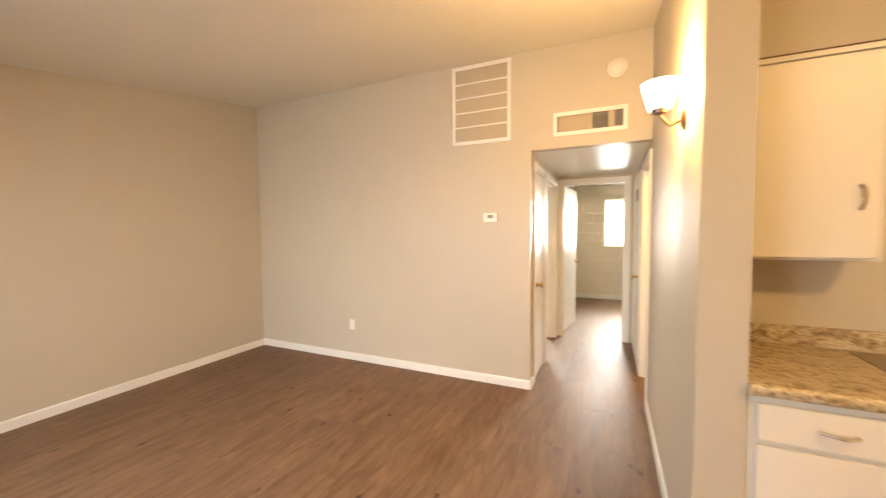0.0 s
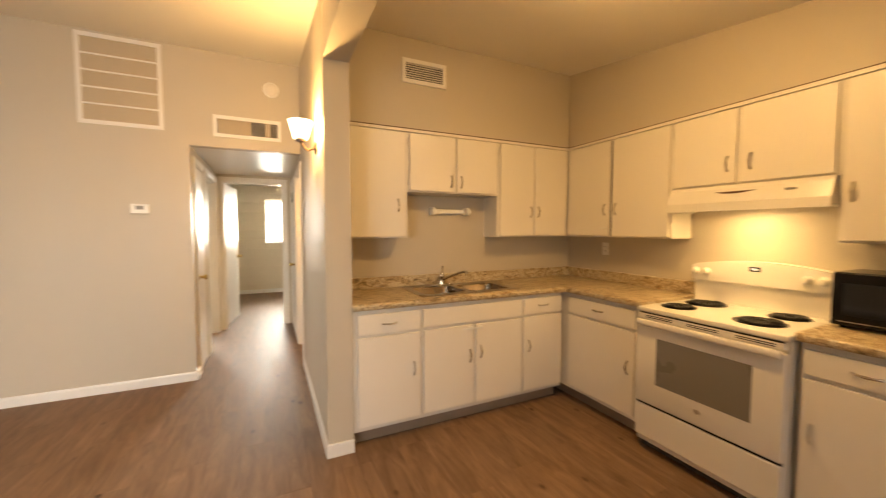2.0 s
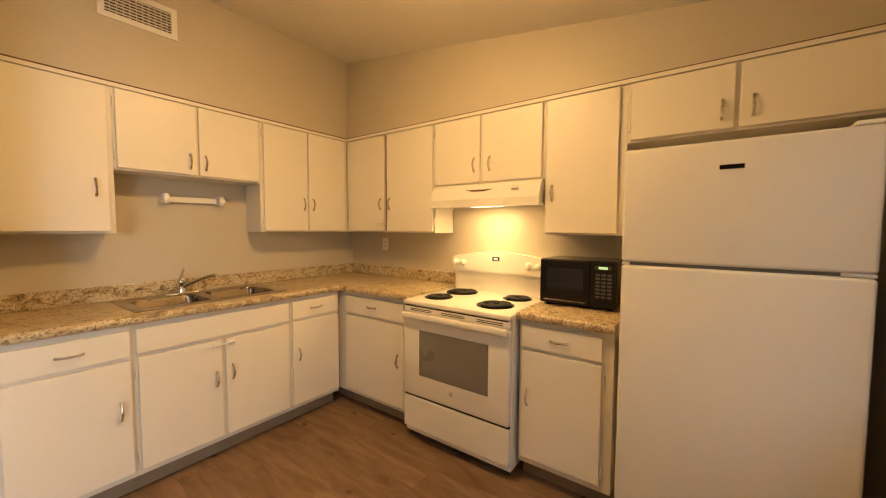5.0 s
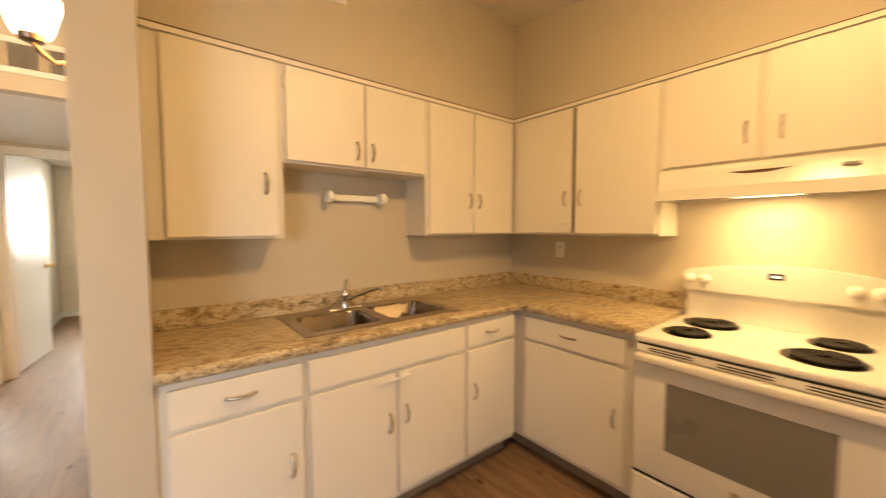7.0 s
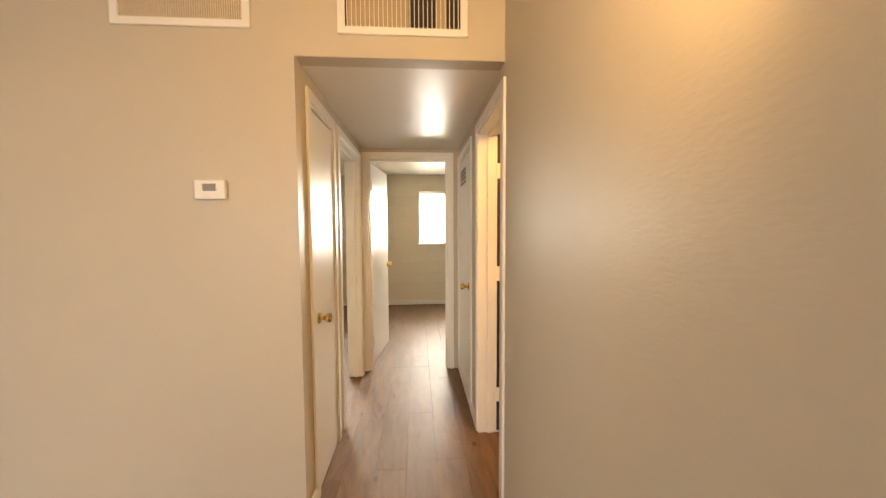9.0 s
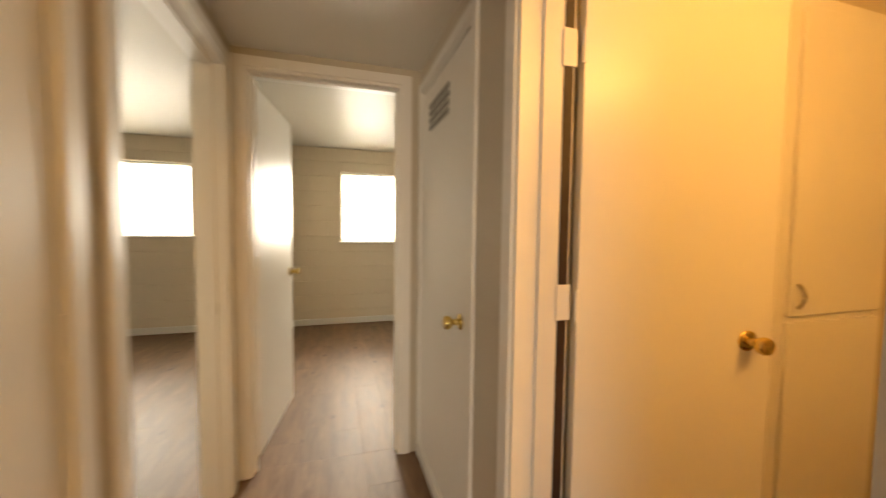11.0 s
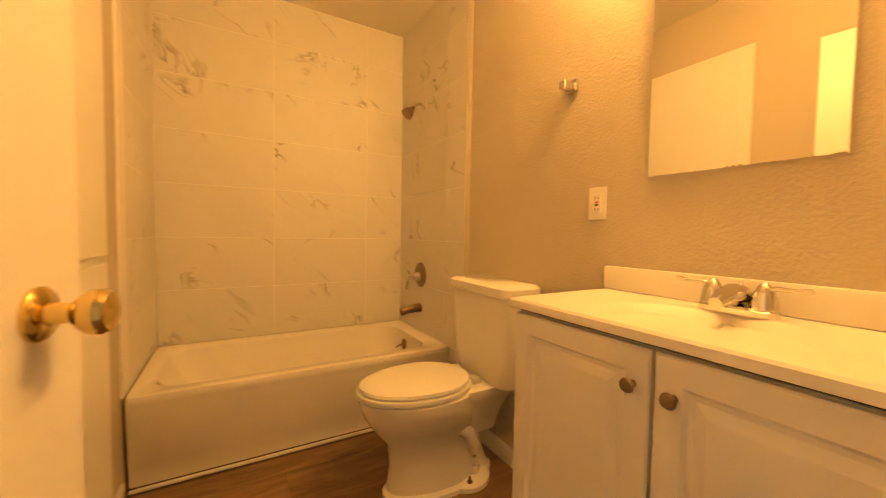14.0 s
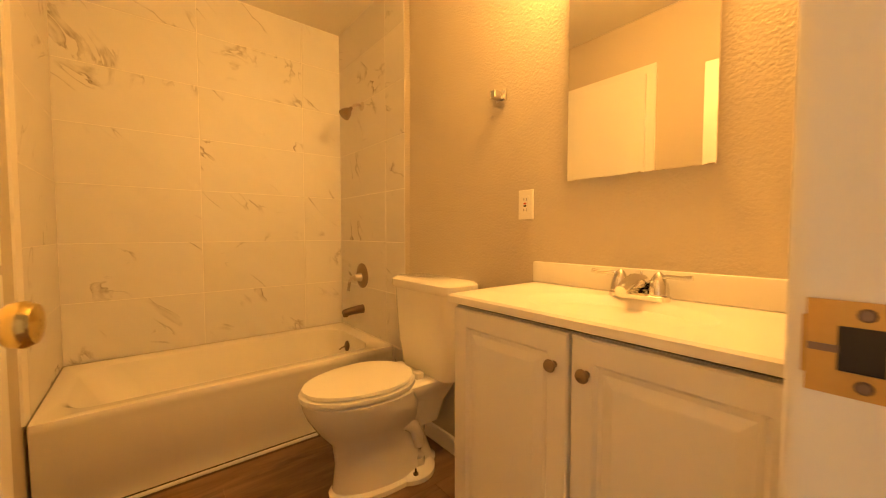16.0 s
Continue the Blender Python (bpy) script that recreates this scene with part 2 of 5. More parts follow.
GREY = mat("grey rubber", (0.25, 0.24, 0.22), 0.6)
SHADE = emit("lit frosted glass", (1.0, 0.78, 0.48), 6.0)
LENS = emit("lit lamp lens", (1.0, 0.75, 0.38), 9.0)
GREEN = emit("green display", (0.1, 0.9, 0.3), 0.7)
BLUE = emit("pale display", (0.5, 0.7, 0.8), 0.6)
MIRROR = bpy.data.materials.new("mirror")
MIRROR.use_nodes = True
mb = MIRROR.node_tree.nodes["Principled BSDF"]
mb.inputs["Base Color"].default_value, mb.inputs["Metallic"].default_value, mb.inputs["Roughness"].default_value = (0.86, 0.86, 0.84, 1), 1, 0.01
GLASS = bpy.data.materials.new("window glass")
GLASS.use_nodes = True
gb = GLASS.node_tree.nodes["Principled BSDF"]
gb.inputs["Transmission Weight"].default_value, gb.inputs["Roughness"].default_value, gb.inputs["IOR"].default_value = 1, 0.0, 1.02
SLAT = bpy.data.materials.new("white blind slat")
SLAT.use_nodes = True
st = SLAT.node_tree
sb = st.nodes["Principled BSDF"]
sb.inputs["Base Color"].default_value, sb.inputs["Roughness"].default_value = (0.85, 0.84, 0.81, 1), 0.45
tr = st.nodes.new("ShaderNodeBsdfTranslucent")
tr.inputs[0].default_value = (0.85, 0.83, 0.78, 1)
ms = st.nodes.new("ShaderNodeMixShader")
ms.inputs[0].default_value = 0.45
st.links.new(sb.outputs[0], ms.inputs[1])
st.links.new(tr.outputs[0], ms.inputs[2])
st.links.new(ms.outputs[0], st.nodes["Material Output"].inputs[0])


# ---- builders ----
def bx(bm, a, b, r=0.0, seg=2):
    vs = bmesh.ops.create_cube(bm, size=1)["verts"]
    for v in vs:
        v.co = [a[i] + (b[i] - a[i]) * (v.co[i] + 0.5) for i in range(3)]
    if r:
        bmesh.ops.bevel(bm, geom=list({e for v in vs for e in v.link_edges}), offset=r, segments=seg, affect="EDGES", profile=0.5)
    return bm


def box(a, b, r=0.0, seg=2):
    return bx(bmesh.new(), a, b, r, seg)


def ring_loft(bm, rings, cap0=True, cap1=True):
    """Joins rings of points of equal number, one after another."""
    vr = [[bm.verts.new(p) for p in ring] for ring in rings]
    n = len(vr[0])
    for a, b in zip(vr, vr[1:]):
        for i in range(n):
            bm.faces.new((a[i], a[(i + 1) % n], b[(i + 1) % n], b[i]))
    if cap0:
        bm.faces.new(vr[0][::-1])
    if cap1:
        bm.faces.new(vr[-1])
    return bm


def frame_of(d):
    d = Vector(d).normalized()
    u = d.cross(Vector((0, 0, 1)))
    if u.length < 0.01:
        u = Vector((1, 0, 0))
    u.normalize()
    return u, u.cross(d)


def lathe(bm, o, axis, profile, n=20, cap0=True, cap1=True):
    """Turns (distance along the axis, radius) about the axis through o."""
    o, d = Vector(o), Vector(axis).normalized()
    u, w = frame_of(d)
    rings = [[o + d * h + (u * math.cos(2 * math.pi * i / n) + w * math.sin(2 * math.pi * i / n)) * max(r, 1e-4) for i in range(n)] for h, r in profile]
    return ring_loft(bm, rings, cap0, cap1)


def tube(bm, pts, r, n=10):
    pts = [Vector(p) for p in pts]
    rs = r if isinstance(r, (list, tuple)) else [r] * len(pts)
    rings = []
    for k, p in enumerate(pts):
        d = pts[min(k + 1, len(pts) - 1)] - pts[max(k - 1, 0)]
        u, w = frame_of(d)
        rings.append([p + (u * math.cos(2 * math.pi * i / n) + w * math.sin(2 * math.pi * i / n)) * rs[k] for i in range(n)])
    return ring_loft(bm, rings)


def prism(bm, poly, axis, lo, hi):
    """A polygon in the two other axes, pushed along one."""
    o = [i for i in range(3) if i != axis]

    def at(p, h):
        q = [0, 0, 0]
        q[o[0]], q[o[1]], q[axis] = p[0], p[1], h
        return q
    return ring_loft(bm, [[at(p, lo) for p in poly], [at(p, hi) for p in poly]])


def mesh_of(name, bm, m, smooth=False):
    bmesh.ops.recalc_face_normals(bm, faces=bm.faces)
    me = bpy.data.meshes.new(name)
    bm.to_mesh(me)
    bm.free()
    me.materials.append(m)
    if smooth:
        for p in me.polygons:
            p.use_smooth = True
        me.set_sharp_from_angle(angle=radians(38))
    return me


def part(name, bm, m, parent, label="", smooth=False):
    ob = new(name, mesh_of(name, bm, m, smooth))
    ob.parent = parent
    if parent.parent is None:
        ob.matrix_parent_inverse = parent.matrix_basis.inverted()
    return tagged(ob, label)


def thing(name, loc, label, category, group=""):
    e = new(name)
    e.empty_display_size = 0.1
    e.location = loc
    e.matrix_basis = Matrix.Translation(loc)
    return tagged(e, label, category, group)


def solid(name, bm, m, label="", category="", kind="structure", smooth=False):
    return tagged(new(name, mesh_of(name, bm, m, smooth)), label, category, "", kind)


def boxes(*ab):
    bm = bmesh.new()
    for a, b in ab:
        bx(bm, a, b)
    return bm


# ---- plan ----
XW, XP, XQ, XE = -4.0, 0.42, 0.575, 2.925        # living west wall, partition faces, kitchen east wall
YS, YK, YB, YN = -1.26, 2.22, 3.395, 8.42        # south wall, kitchen sink wall, living back wall, bedrooms' far wall
BS, BN, BE = 2.715, 4.226, 3.175                 # bathroom south, north and east walls
HL = -0.53                                       # hall west wall
HZ, BZ, RZ = 2.19, 2.534, 2.375                  # ceilings of hall, bathroom, bedrooms


def cz(y):
    """Height of the sloping ceiling."""
    return 2.565 + 0.146 * y


def slope_wall(name, x0, x1, y0, y1, m, z0=0.0, label=""):
    bm = bmesh.new()
    prism(bm, [(y0, z0), (y1, z0), (y1, cz(y1) + 0.02), (y0, cz(y0) + 0.02)], 0, x0, x1)
    return solid(name, bm, m)


def wall(name, a, b, m=None):
    return solid(name, box(a, b), m or WALL)


# floor slab; planks are laid on it at the end
floor = solid("floor", box((-5.2, YS - 0.2, -0.12), (3.5, YN + 0.2, -0.004)), SUBFLOOR)
solid("ground", box((-60, -60, -0.35), (60, 60, -0.15)), mat("dull ground", (0.16, 0.15, 0.13), 0.9, bump=0.4, scale=12))
bm = bmesh.new()
prism(bm, [(YS - 0.2, cz(YS - 0.2)), (YB + 0.12, cz(YB + 0.12)), (YB + 0.12, cz(YB) + 0.15), (YS - 0.2, cz(YS) + 0.15)], 0, XW - 0.15, XE + 0.15)
solid("ceiling", bm, CEIL)
wall("ceiling_hall", (HL - 0.02, YB + 0.1, HZ), (XP + 0.02, 5.30, HZ + 0.1), HALLCEIL)
wall("ceiling_bathroom", (XQ - 0.02, BS - 0.1, BZ), (BE + 0.1, BN + 0.1, BZ + 0.1), CEIL)
wall("ceiling_bedroom_1", (-0.60, 5.43, RZ), (BE + 0.1, YN + 0.1, RZ + 0.1), BEDCEIL)
wall("ceiling_bedroom_2", (-4.8, YB + 0.1, RZ), (-0.60, YN + 0.1, RZ + 0.1), BEDCEIL)

# living room and kitchen
slope_wall("wall_living_west", XW - 0.12, XW, YS - 0.12, YB, WALL)
slope_wall("wall_living_north", XW - 0.12, HL, YB, YB + 0.10, WALL)
slope_wall("wall_hall_header", HL, XP, YB, YB + 0.10, WALL, HZ)
slope_wall("wall_partition", XP, XQ, 1.633, 3.40, WALL)
bm = bmesh.new()
prism(bm, [(-1.02, 2.425), (1.632, 2.425), (1.632, cz(1.632) + 0.02), (-1.02, cz(-1.02) + 0.02)], 0, XP + 0.002, XQ - 0.002)
solid("wall_header_beam", bm, WALL)
slope_wall("wall_kitchen_north", XQ, XE, YK, YK + 0.10, WALL)
slope_wall("wall_kitchen_east", XE, XE + 0.12, YS - 0.12, YK + 0.1, WALL)
bm = bmesh.new()
prism(bm, [(2.012, 2.186), (YK, 2.186), (YK, cz(YK) + 0.02), (2.012, cz(2.012) + 0.02)], 0, XQ, XE)
solid("wall_kitchen_soffit_north", bm, WALL)
slope_wall("wall_kitchen_soffit_east", 2.705, XE, YS, 2.012, WALL, 2.186)
# south wall with a living-room window and a kitchen window
LW, KW = (-3.05, -0.75, 0.85, 2.05), (0.90, 2.03, 0.885, 2.11)
bm = boxes(((XW - 0.12, YS - 0.12, 0), (LW[0], YS, 2.42)), ((LW[0], YS - 0.12, 0), (LW[1], YS, LW[2])), ((LW[0], YS - 0.12, LW[3]), (LW[1], YS, 2.42)),
           ((LW[1], YS - 0.12, 0), (KW[0], YS, 2.42)), ((KW[0], YS - 0.12, 0), (KW[1], YS, KW[2])), ((KW[0], YS - 0.12, KW[3]), (KW[1], YS, 2.42)),
           ((KW[1], YS - 0.12, 0), (XE + 0.12, YS, 2.42)))
solid("wall_south", bm, WALL)

# hall
DY0, DY1 = 3.425, 4.14                            # bathroom doorway
C0, C1 = 4.47, 5.24                               # closet door
W0, W1 = 3.60, 4.09                               # west closet door
V0, V1 = 4.28, 5.18                               # doorway to the west bedroom
E0, E1 = -0.475, 0.315                            # doorway at the hall's end
bm = boxes(((XP, 3.40, 0), (XQ, DY0, 2.6)), ((XP, DY0, 2.055), (XQ, DY1, 2.6)), ((XP, DY1, 0), (XQ, C0, 2.6)),
           ((XP, C0, 2.05), (XQ, C1, 2.6)), ((XP, C1, 0), (XQ, 5.30, 2.6)))
solid("wall_hall_east", bm, WALL)
bm = boxes(((HL - 0.12, YB + 0.10, 0), (HL, W0, 2.4)), ((HL - 0.12, W0, 2.06), (HL, W1, 2.4)), ((HL - 0.12, W1, 0), (HL, V0, 2.4)),
           ((HL - 0.12, V0, 2.06), (HL, V1, 2.4)), ((HL - 0.12, V1, 0), (HL, 5.30, 2.4)))
solid("wall_hall_west", bm, WALL)
bm = boxes(((HL - 0.12, 5.30, 0), (E0, 5.42, 2.4)), ((E0, 5.30, 2.10), (E1, 5.42, 2.4)), ((E1, 5.30, 0), (BE + 0.1, 5.42, 2.6)))
solid("wall_hall_north", bm, WALL)
wall("wall_closet_back", (XW - 0.1, 4.17, 0), (HL - 0.12, 4.23, 2.4))
wall("wall_linen_back", (XQ, 4.60, 0), (BE + 0.1, 4.66, 2.6))

# bathroom
wall("wall_bathroom_south", (XQ, BS - 0.10, 0), (BE + 0.1, BS, 2.62), ROUGHWALL)
wall("wall_bathroom_east", (BE, BS, 0), (BE + 0.1, BN + 0.1, 2.62), ROUGHWALL)
LX0, LX1 = 1.60, 2.17                             # linen cupboard
bm = boxes(((XQ, BN, 0), (LX0, BN + 0.1, 2.62)), ((LX0, BN, 2.16), (LX1, BN + 0.1, 2.62)), ((LX1, BN, 0), (BE, BN + 0.1, 2.62)), ((LX0, BN, 0), (LX1, BN + 0.1, 0.09)))
solid("wall_bathroom_north", bm, WALL)

# bedrooms
A, B = (0.044, 0.765, 1.125, 2.070), (-2.77, -1.73, 1.190, 2.075)
bm = boxes(((-4.8, YN + 0.006, 0), (B[0], YN + 0.2, 2.5)), ((B[0], YN + 0.006, 0), (B[1], YN + 0.2, B[2])), ((B[0], YN + 0.006, B[3]), (B[1], YN + 0.2, 2.5)),
           ((B[1], YN + 0.006, 0), (A[0], YN + 0.2, 2.5)), ((A[0], YN + 0.006, 0), (A[1], YN + 0.2, A[2])), ((A[0], YN + 0.006, A[3]), (A[1], YN + 0.2, 2.5)),
           ((A[1], YN + 0.006, 0), (BE + 0.1, YN + 0.2, 2.5)))
BLOCK = mat("painted block", (0.74, 0.66, 0.53), 0.5, bump=0.6, scale=50, vary=0.04)
block_wall = solid("wall_bedrooms_north", bm, BLOCK)
wall("wall_bedroom_divider", (-0.70, 5.42, 0), (-0.585, YN + 0.05, 2.42))
wall("wall_bedroom_west", (-4.9, YB + 0.1, 0), (-4.8, YN + 0.2, 2.5))
wall("wall_bedroom_east", (BE, 5.42, 0), (BE + 0.1, YN + 0.2, 2.5))


# ---- trim ----
def base(name, a, b):
    """A baseboard along a wall from a to b, in plan, with its outer side to the left of the way from a to b."""
    d = Vector((b[0] - a[0], b[1] - a[1], 0))
    n = Vector((-d.y, d.x, 0)).normalized()
    prof = [(0.0, 0.0), (0.013, 0.0), (0.013, 0.068), (0.009, 0.080), (0.0, 0.083)]
    bm = bmesh.new()
    rings = [[(p[0] + n.x * u, p[1] + n.y * u, z) for u, z in prof] for p in (a, b)]
    ring_loft(bm, rings)
    return solid(name, bm, WHITE)


for a, b in (((XW, YB), (XW, YS)), ((HL, YB), (XW, YB)), ((HL, W0 - 0.06), (HL, YB)), ((XP, 1.633), (XP, DY0 - 0.065)), ((XQ, 1.633), (XP, 1.633)),
             ((XW, YS), (XE, YS)), ((XP, DY1 + 0.065), (XP, C0 - 0.06)),
             ((BE, YN), (-0.585, YN)), ((-0.585, YN), (-0.585, 5.42)), ((-0.70, YN), (-4.8, YN)), ((XQ, 3.22), (XQ, 3.44)), ((1.380, BS), (2.280, BS)), ((1.553, BN), (0.65, BN)), ((2.40, BN), (2.217, BN))):
    base("baseboard", a, b)
solid("baseboard", box((XP - 0.014, 1.6185, 0), (XQ + 0.002, 1.632, 0.083), 0.003), WHITE)


def casing(name, axis, at, lo, hi, top, w=0.058, d=0.014, far=None):
    """A door's casing round an opening lo..hi on the wall face at, standing out by d, with jamb boards through to far."""
    bm = bmesh.new()

    def b3(u0, u1, z0, z1, n0, n1, r=0.0):
        n0, n1 = min(n0, n1), max(n0, n1)
        if axis == "x":
            bx(bm, (n0, u0, z0), (n1, u1, z1), r)
        else:
            bx(bm, (u0, n0, z0), (u1, n1, z1), r)
    b3(lo - w, lo, 0, top + w, at, at + d, 0.003)
    b3(hi, hi + w, 0, top + w, at, at + d, 0.003)
    b3(lo + 0.0005, hi - 0.0005, top, top + w, at, at + d * 0.96, 0.003)
    if far is not None:
        s = 0.002 if far > at else -0.002
        b3(lo - 0.001, lo + 0.016, 0, top + 0.001, at - s * 2, far + s * 2)
        b3(hi - 0.016, hi + 0.001, 0, top + 0.001, at - s * 2, far + s * 2)
        b3(lo + 0.016, hi - 0.016, top - 0.016, top + 0.001, at - s * 2, far + s * 2)
        mid = (at + far) / 2
        b3(lo + 0.015, lo + 0.027, 0, top - 0.016, mid - 0.018, mid + 0.018)
        b3(hi - 0.027, hi - 0.015, 0, top - 0.016, mid - 0.018, mid + 0.018)
        b3(lo + 0.027, hi - 0.027, top - 0.028, top - 0.016, mid - 0.018, mid + 0.018)
    return solid(name, bm, WHITE)


casing("trim", "x", XP, DY0, DY1, 2.055, d=-0.014, far=XQ)
casing("trim", "x", XQ, DY0, DY1, 2.055, d=0.014)
casing("trim", "x", XP, C0, C1, 2.05, w=0.05, d=-0.014, far=XQ)
casing("trim", "x", HL, W0, W1, 2.06, d=0.014, far=HL - 0.12)
casing("trim", "x", HL, V0, V1, 2.06, d=0.014, far=HL - 0.12)
casing("trim", "x", HL - 0.12, V0, V1, 2.06, d=-0.014)
casing("trim", "y", 5.30, E0, E1, 2.10, w=0.052, d=-0.014, far=5.42)
casing("trim", "y", 5.42, E0, E1, 2.10, d=0.014)


# ---- doors ----
def knob(parent, p, n, m=BRASS):
    """A round door knob with its rose, standing out from p along n."""
    part("door_knob", lathe(bmesh.new(), p, n, [(0, 0.031), (0.004, 0.031), (0.008, 0.027), (0.011, 0.013), (0.030, 0.011), (0.036, 0.018), (0.046, 0.0255), (0.058, 0.0265), (0.066, 0.022), (0.069, 0.012), (0.070, 0.001)], 24), m, parent, "round brass knob", True)


def door(name, hinge, w, h, angle, side, knob_z=0.97, swing_label="", knobs=(1, -1), knob_in=0.062):
    """A flush door leaf hung at hinge (x, y), reaching along angle (degrees); side: thickness to the left (1) or the right (-1) of that way."""
    d = Vector((math.cos(radians(angle)), math.sin(radians(angle)), 0))
    n = Vector((-d.y, d.x, 0)) * side
    o = Vector((*hinge, 0.0))
    e = tagged(new(name), swing_label, "door", "", "structure")
    e.matrix_basis = Matrix.Translation(o)
    bm = bmesh.new()
    T = 0.035
    c = [o + d * 0.0 + n * 0, o + d * w, o + d * w + n * T, o + n * T]
    ring_loft(bm, [[(p.x, p.y, 0.012) for p in c], [(p.x, p.y, h) for p in c]])
    bmesh.ops.recalc_face_normals(bm, faces=bm.faces)
    bmesh.ops.bevel(bm, geom=bm.edges[:], offset=0.002, segments=1, affect="EDGES")
    part("door_leaf", bm, DOORW, e)
    k = o + d * (w - knob_in)
    if 1 in knobs:
        knob(e, k + n * T + Vector((0, 0, knob_z)), n)
    if -1 in knobs:
        knob(e, k + Vector((0, 0, knob_z)), -n)
    for z in (0.25, 1.10, h - 0.22):
        b2 = bmesh.new()
        tube(b2, [o - d * 0.004 + n * -0.004 + Vector((0, 0, z - 0.045)), o - d * 0.004 + n * -0.004 + Vector((0, 0, z + 0.045))], 0.006, 8)
        part("hinge", b2, WHITE, e, "painted butt hinge")
    return e, o, d, n, T


# bathroom door, swung in against the north wall
BA = -9.3
bath_door, o, d, n, T = door("door_1", (0.606, 4.118), 0.630, 2.03, BA, 1, 0.985, "white flush door open inward with brass knob", (1, -1), 0.084)
# white butt-hinge plates, with a dark strip painting the shade between leaf and jamb
for z in (0.27, 1.11, 1.80):
    part("hinge_plate", box((0.538, 4.1165, z - 0.05), (0.583, 4.1205, z + 0.05), 0.002), WHITE, bath_door, "white-painted butt hinge plate")
part("hinge_gap_shade", box((0.546, 4.1210, 0.012), (0.574, 4.1245, 2.04)), GAPSHADE, bath_door, "dark strip as painted shade in the hinge gap")
# hall end door, open into the bedroom
door("door_2", (E0 + 0.02, 5.47), 0.755, 2.07, 82.5, 1, 0.985, "white flush door open into the bedroom")
# grey-brown strip paints the shade between this leaf and its jamb
part("hinge_gap_shade", box((E0 + 0.0165, 5.396, 0.012), (E0 + 0.0190, 5.423, 2.05)), TARNISHGAP, bpy.data.objects["door_2"], "grey-brown strip as painted shade in the hinge gap")
# west closet door, closed
door("door_3", (HL + 0.002, W1 - 0.018), W1 - W0 - 0.036, 2.03, -90, -1, 0.94, "closed white flush closet door in the hall", (-1,))
# east closet door, closed, with a small vent grille
cd, o, d, n, T = door("door_4", (XP - 0.004, C1 - 0.018), C1 - C0 - 0.036, 2.02, -90, 1, 0.97, "closed white closet door with a small vent grille", ())
knob(cd, (XP - 0.004, C0 + 0.09, 0.955), (-1, 0, 0))
for zz in (1.80, 1.835, 1.87, 1.905):
    part("vent_slot", box((XP - 0.0095, 4.74, zz), (XP - 0.0035, 5.06, zz + 0.022)), GREY, cd, "grey vent slot")
part("kick_board", box((XP - 0.016, C0 + 0.02, 0.012), (XP - 0.0045, C1 - 0.02, 0.10), 0.003), WHITE, cd)
# strike plate in the south jamb of the bathroom doorway
sp = thing("strike_plate", (0.545, DY0 + 0.016, 0.996), "worn brass strike plate screwed into the white door jamb", "strike plate")
YJ = DY0 + 0.0165
PO, PI = [(0.520, 0.958), (0.574, 0.958), (0.574, 1.034), (0.520, 1.034)], [(0.530, 0.978), (0.556, 0.978), (0.556, 1.014), (0.530, 1.014)]
bm = ring_loft(bmesh.new(), [[(x, YJ + y, z) for x, z in q] for q, y in ((PI, 0.0), (PO, 0.0), (PO, 0.0015), (PI, 0.002), (PI, 0.0))], False, False)
part("plate", bm, WORNBRASS, sp)
part("lip", box((0.5735, YJ - 0.002, 0.972), (0.5765, YJ + 0.002, 1.020), 0.001), WORNBRASS, sp, "bent strike lip")
# the hole's depth is a dark patch, shade put into its colour
part("latch_hole", box((0.530, YJ - 0.0005, 0.978), (0.556, YJ + 0.0008, 1.014)), DARK, sp, "dark patch as painted shade of the latch hole")
part("slot", box((0.555, YJ + 0.0018, 0.992), (0.573, YJ + 0.0024, 0.998)), BRONZE, sp, "dark scored slot")
for z in (0.968, 1.024):
    part("screw", lathe(bmesh.new(), (0.541, YJ + 0.002, z), (0, 1, 0), [(0, 0.0055), (0.0014, 0.004)], 10), BRONZE, sp)
sp = thing("strike_plate", (HL - 0.06, V1 - 0.016, 0.93), "small nickel strike plate in the bedroom door jamb", "strike plate")
part("plate", box((HL - 0.082, V1 - 0.0185, 0.900), (HL - 0.038, V1 - 0.0162, 0.957), 0.001), NICKEL, sp)
# dark patch painted as the shaded hole in this plate
part("latch_hole", box((HL - 0.070, V1 - 0.0190, 0.915), (HL - 0.052, V1 - 0.0183, 0.942)), DARK, sp, "dark patch as painted shade of the latch hole")


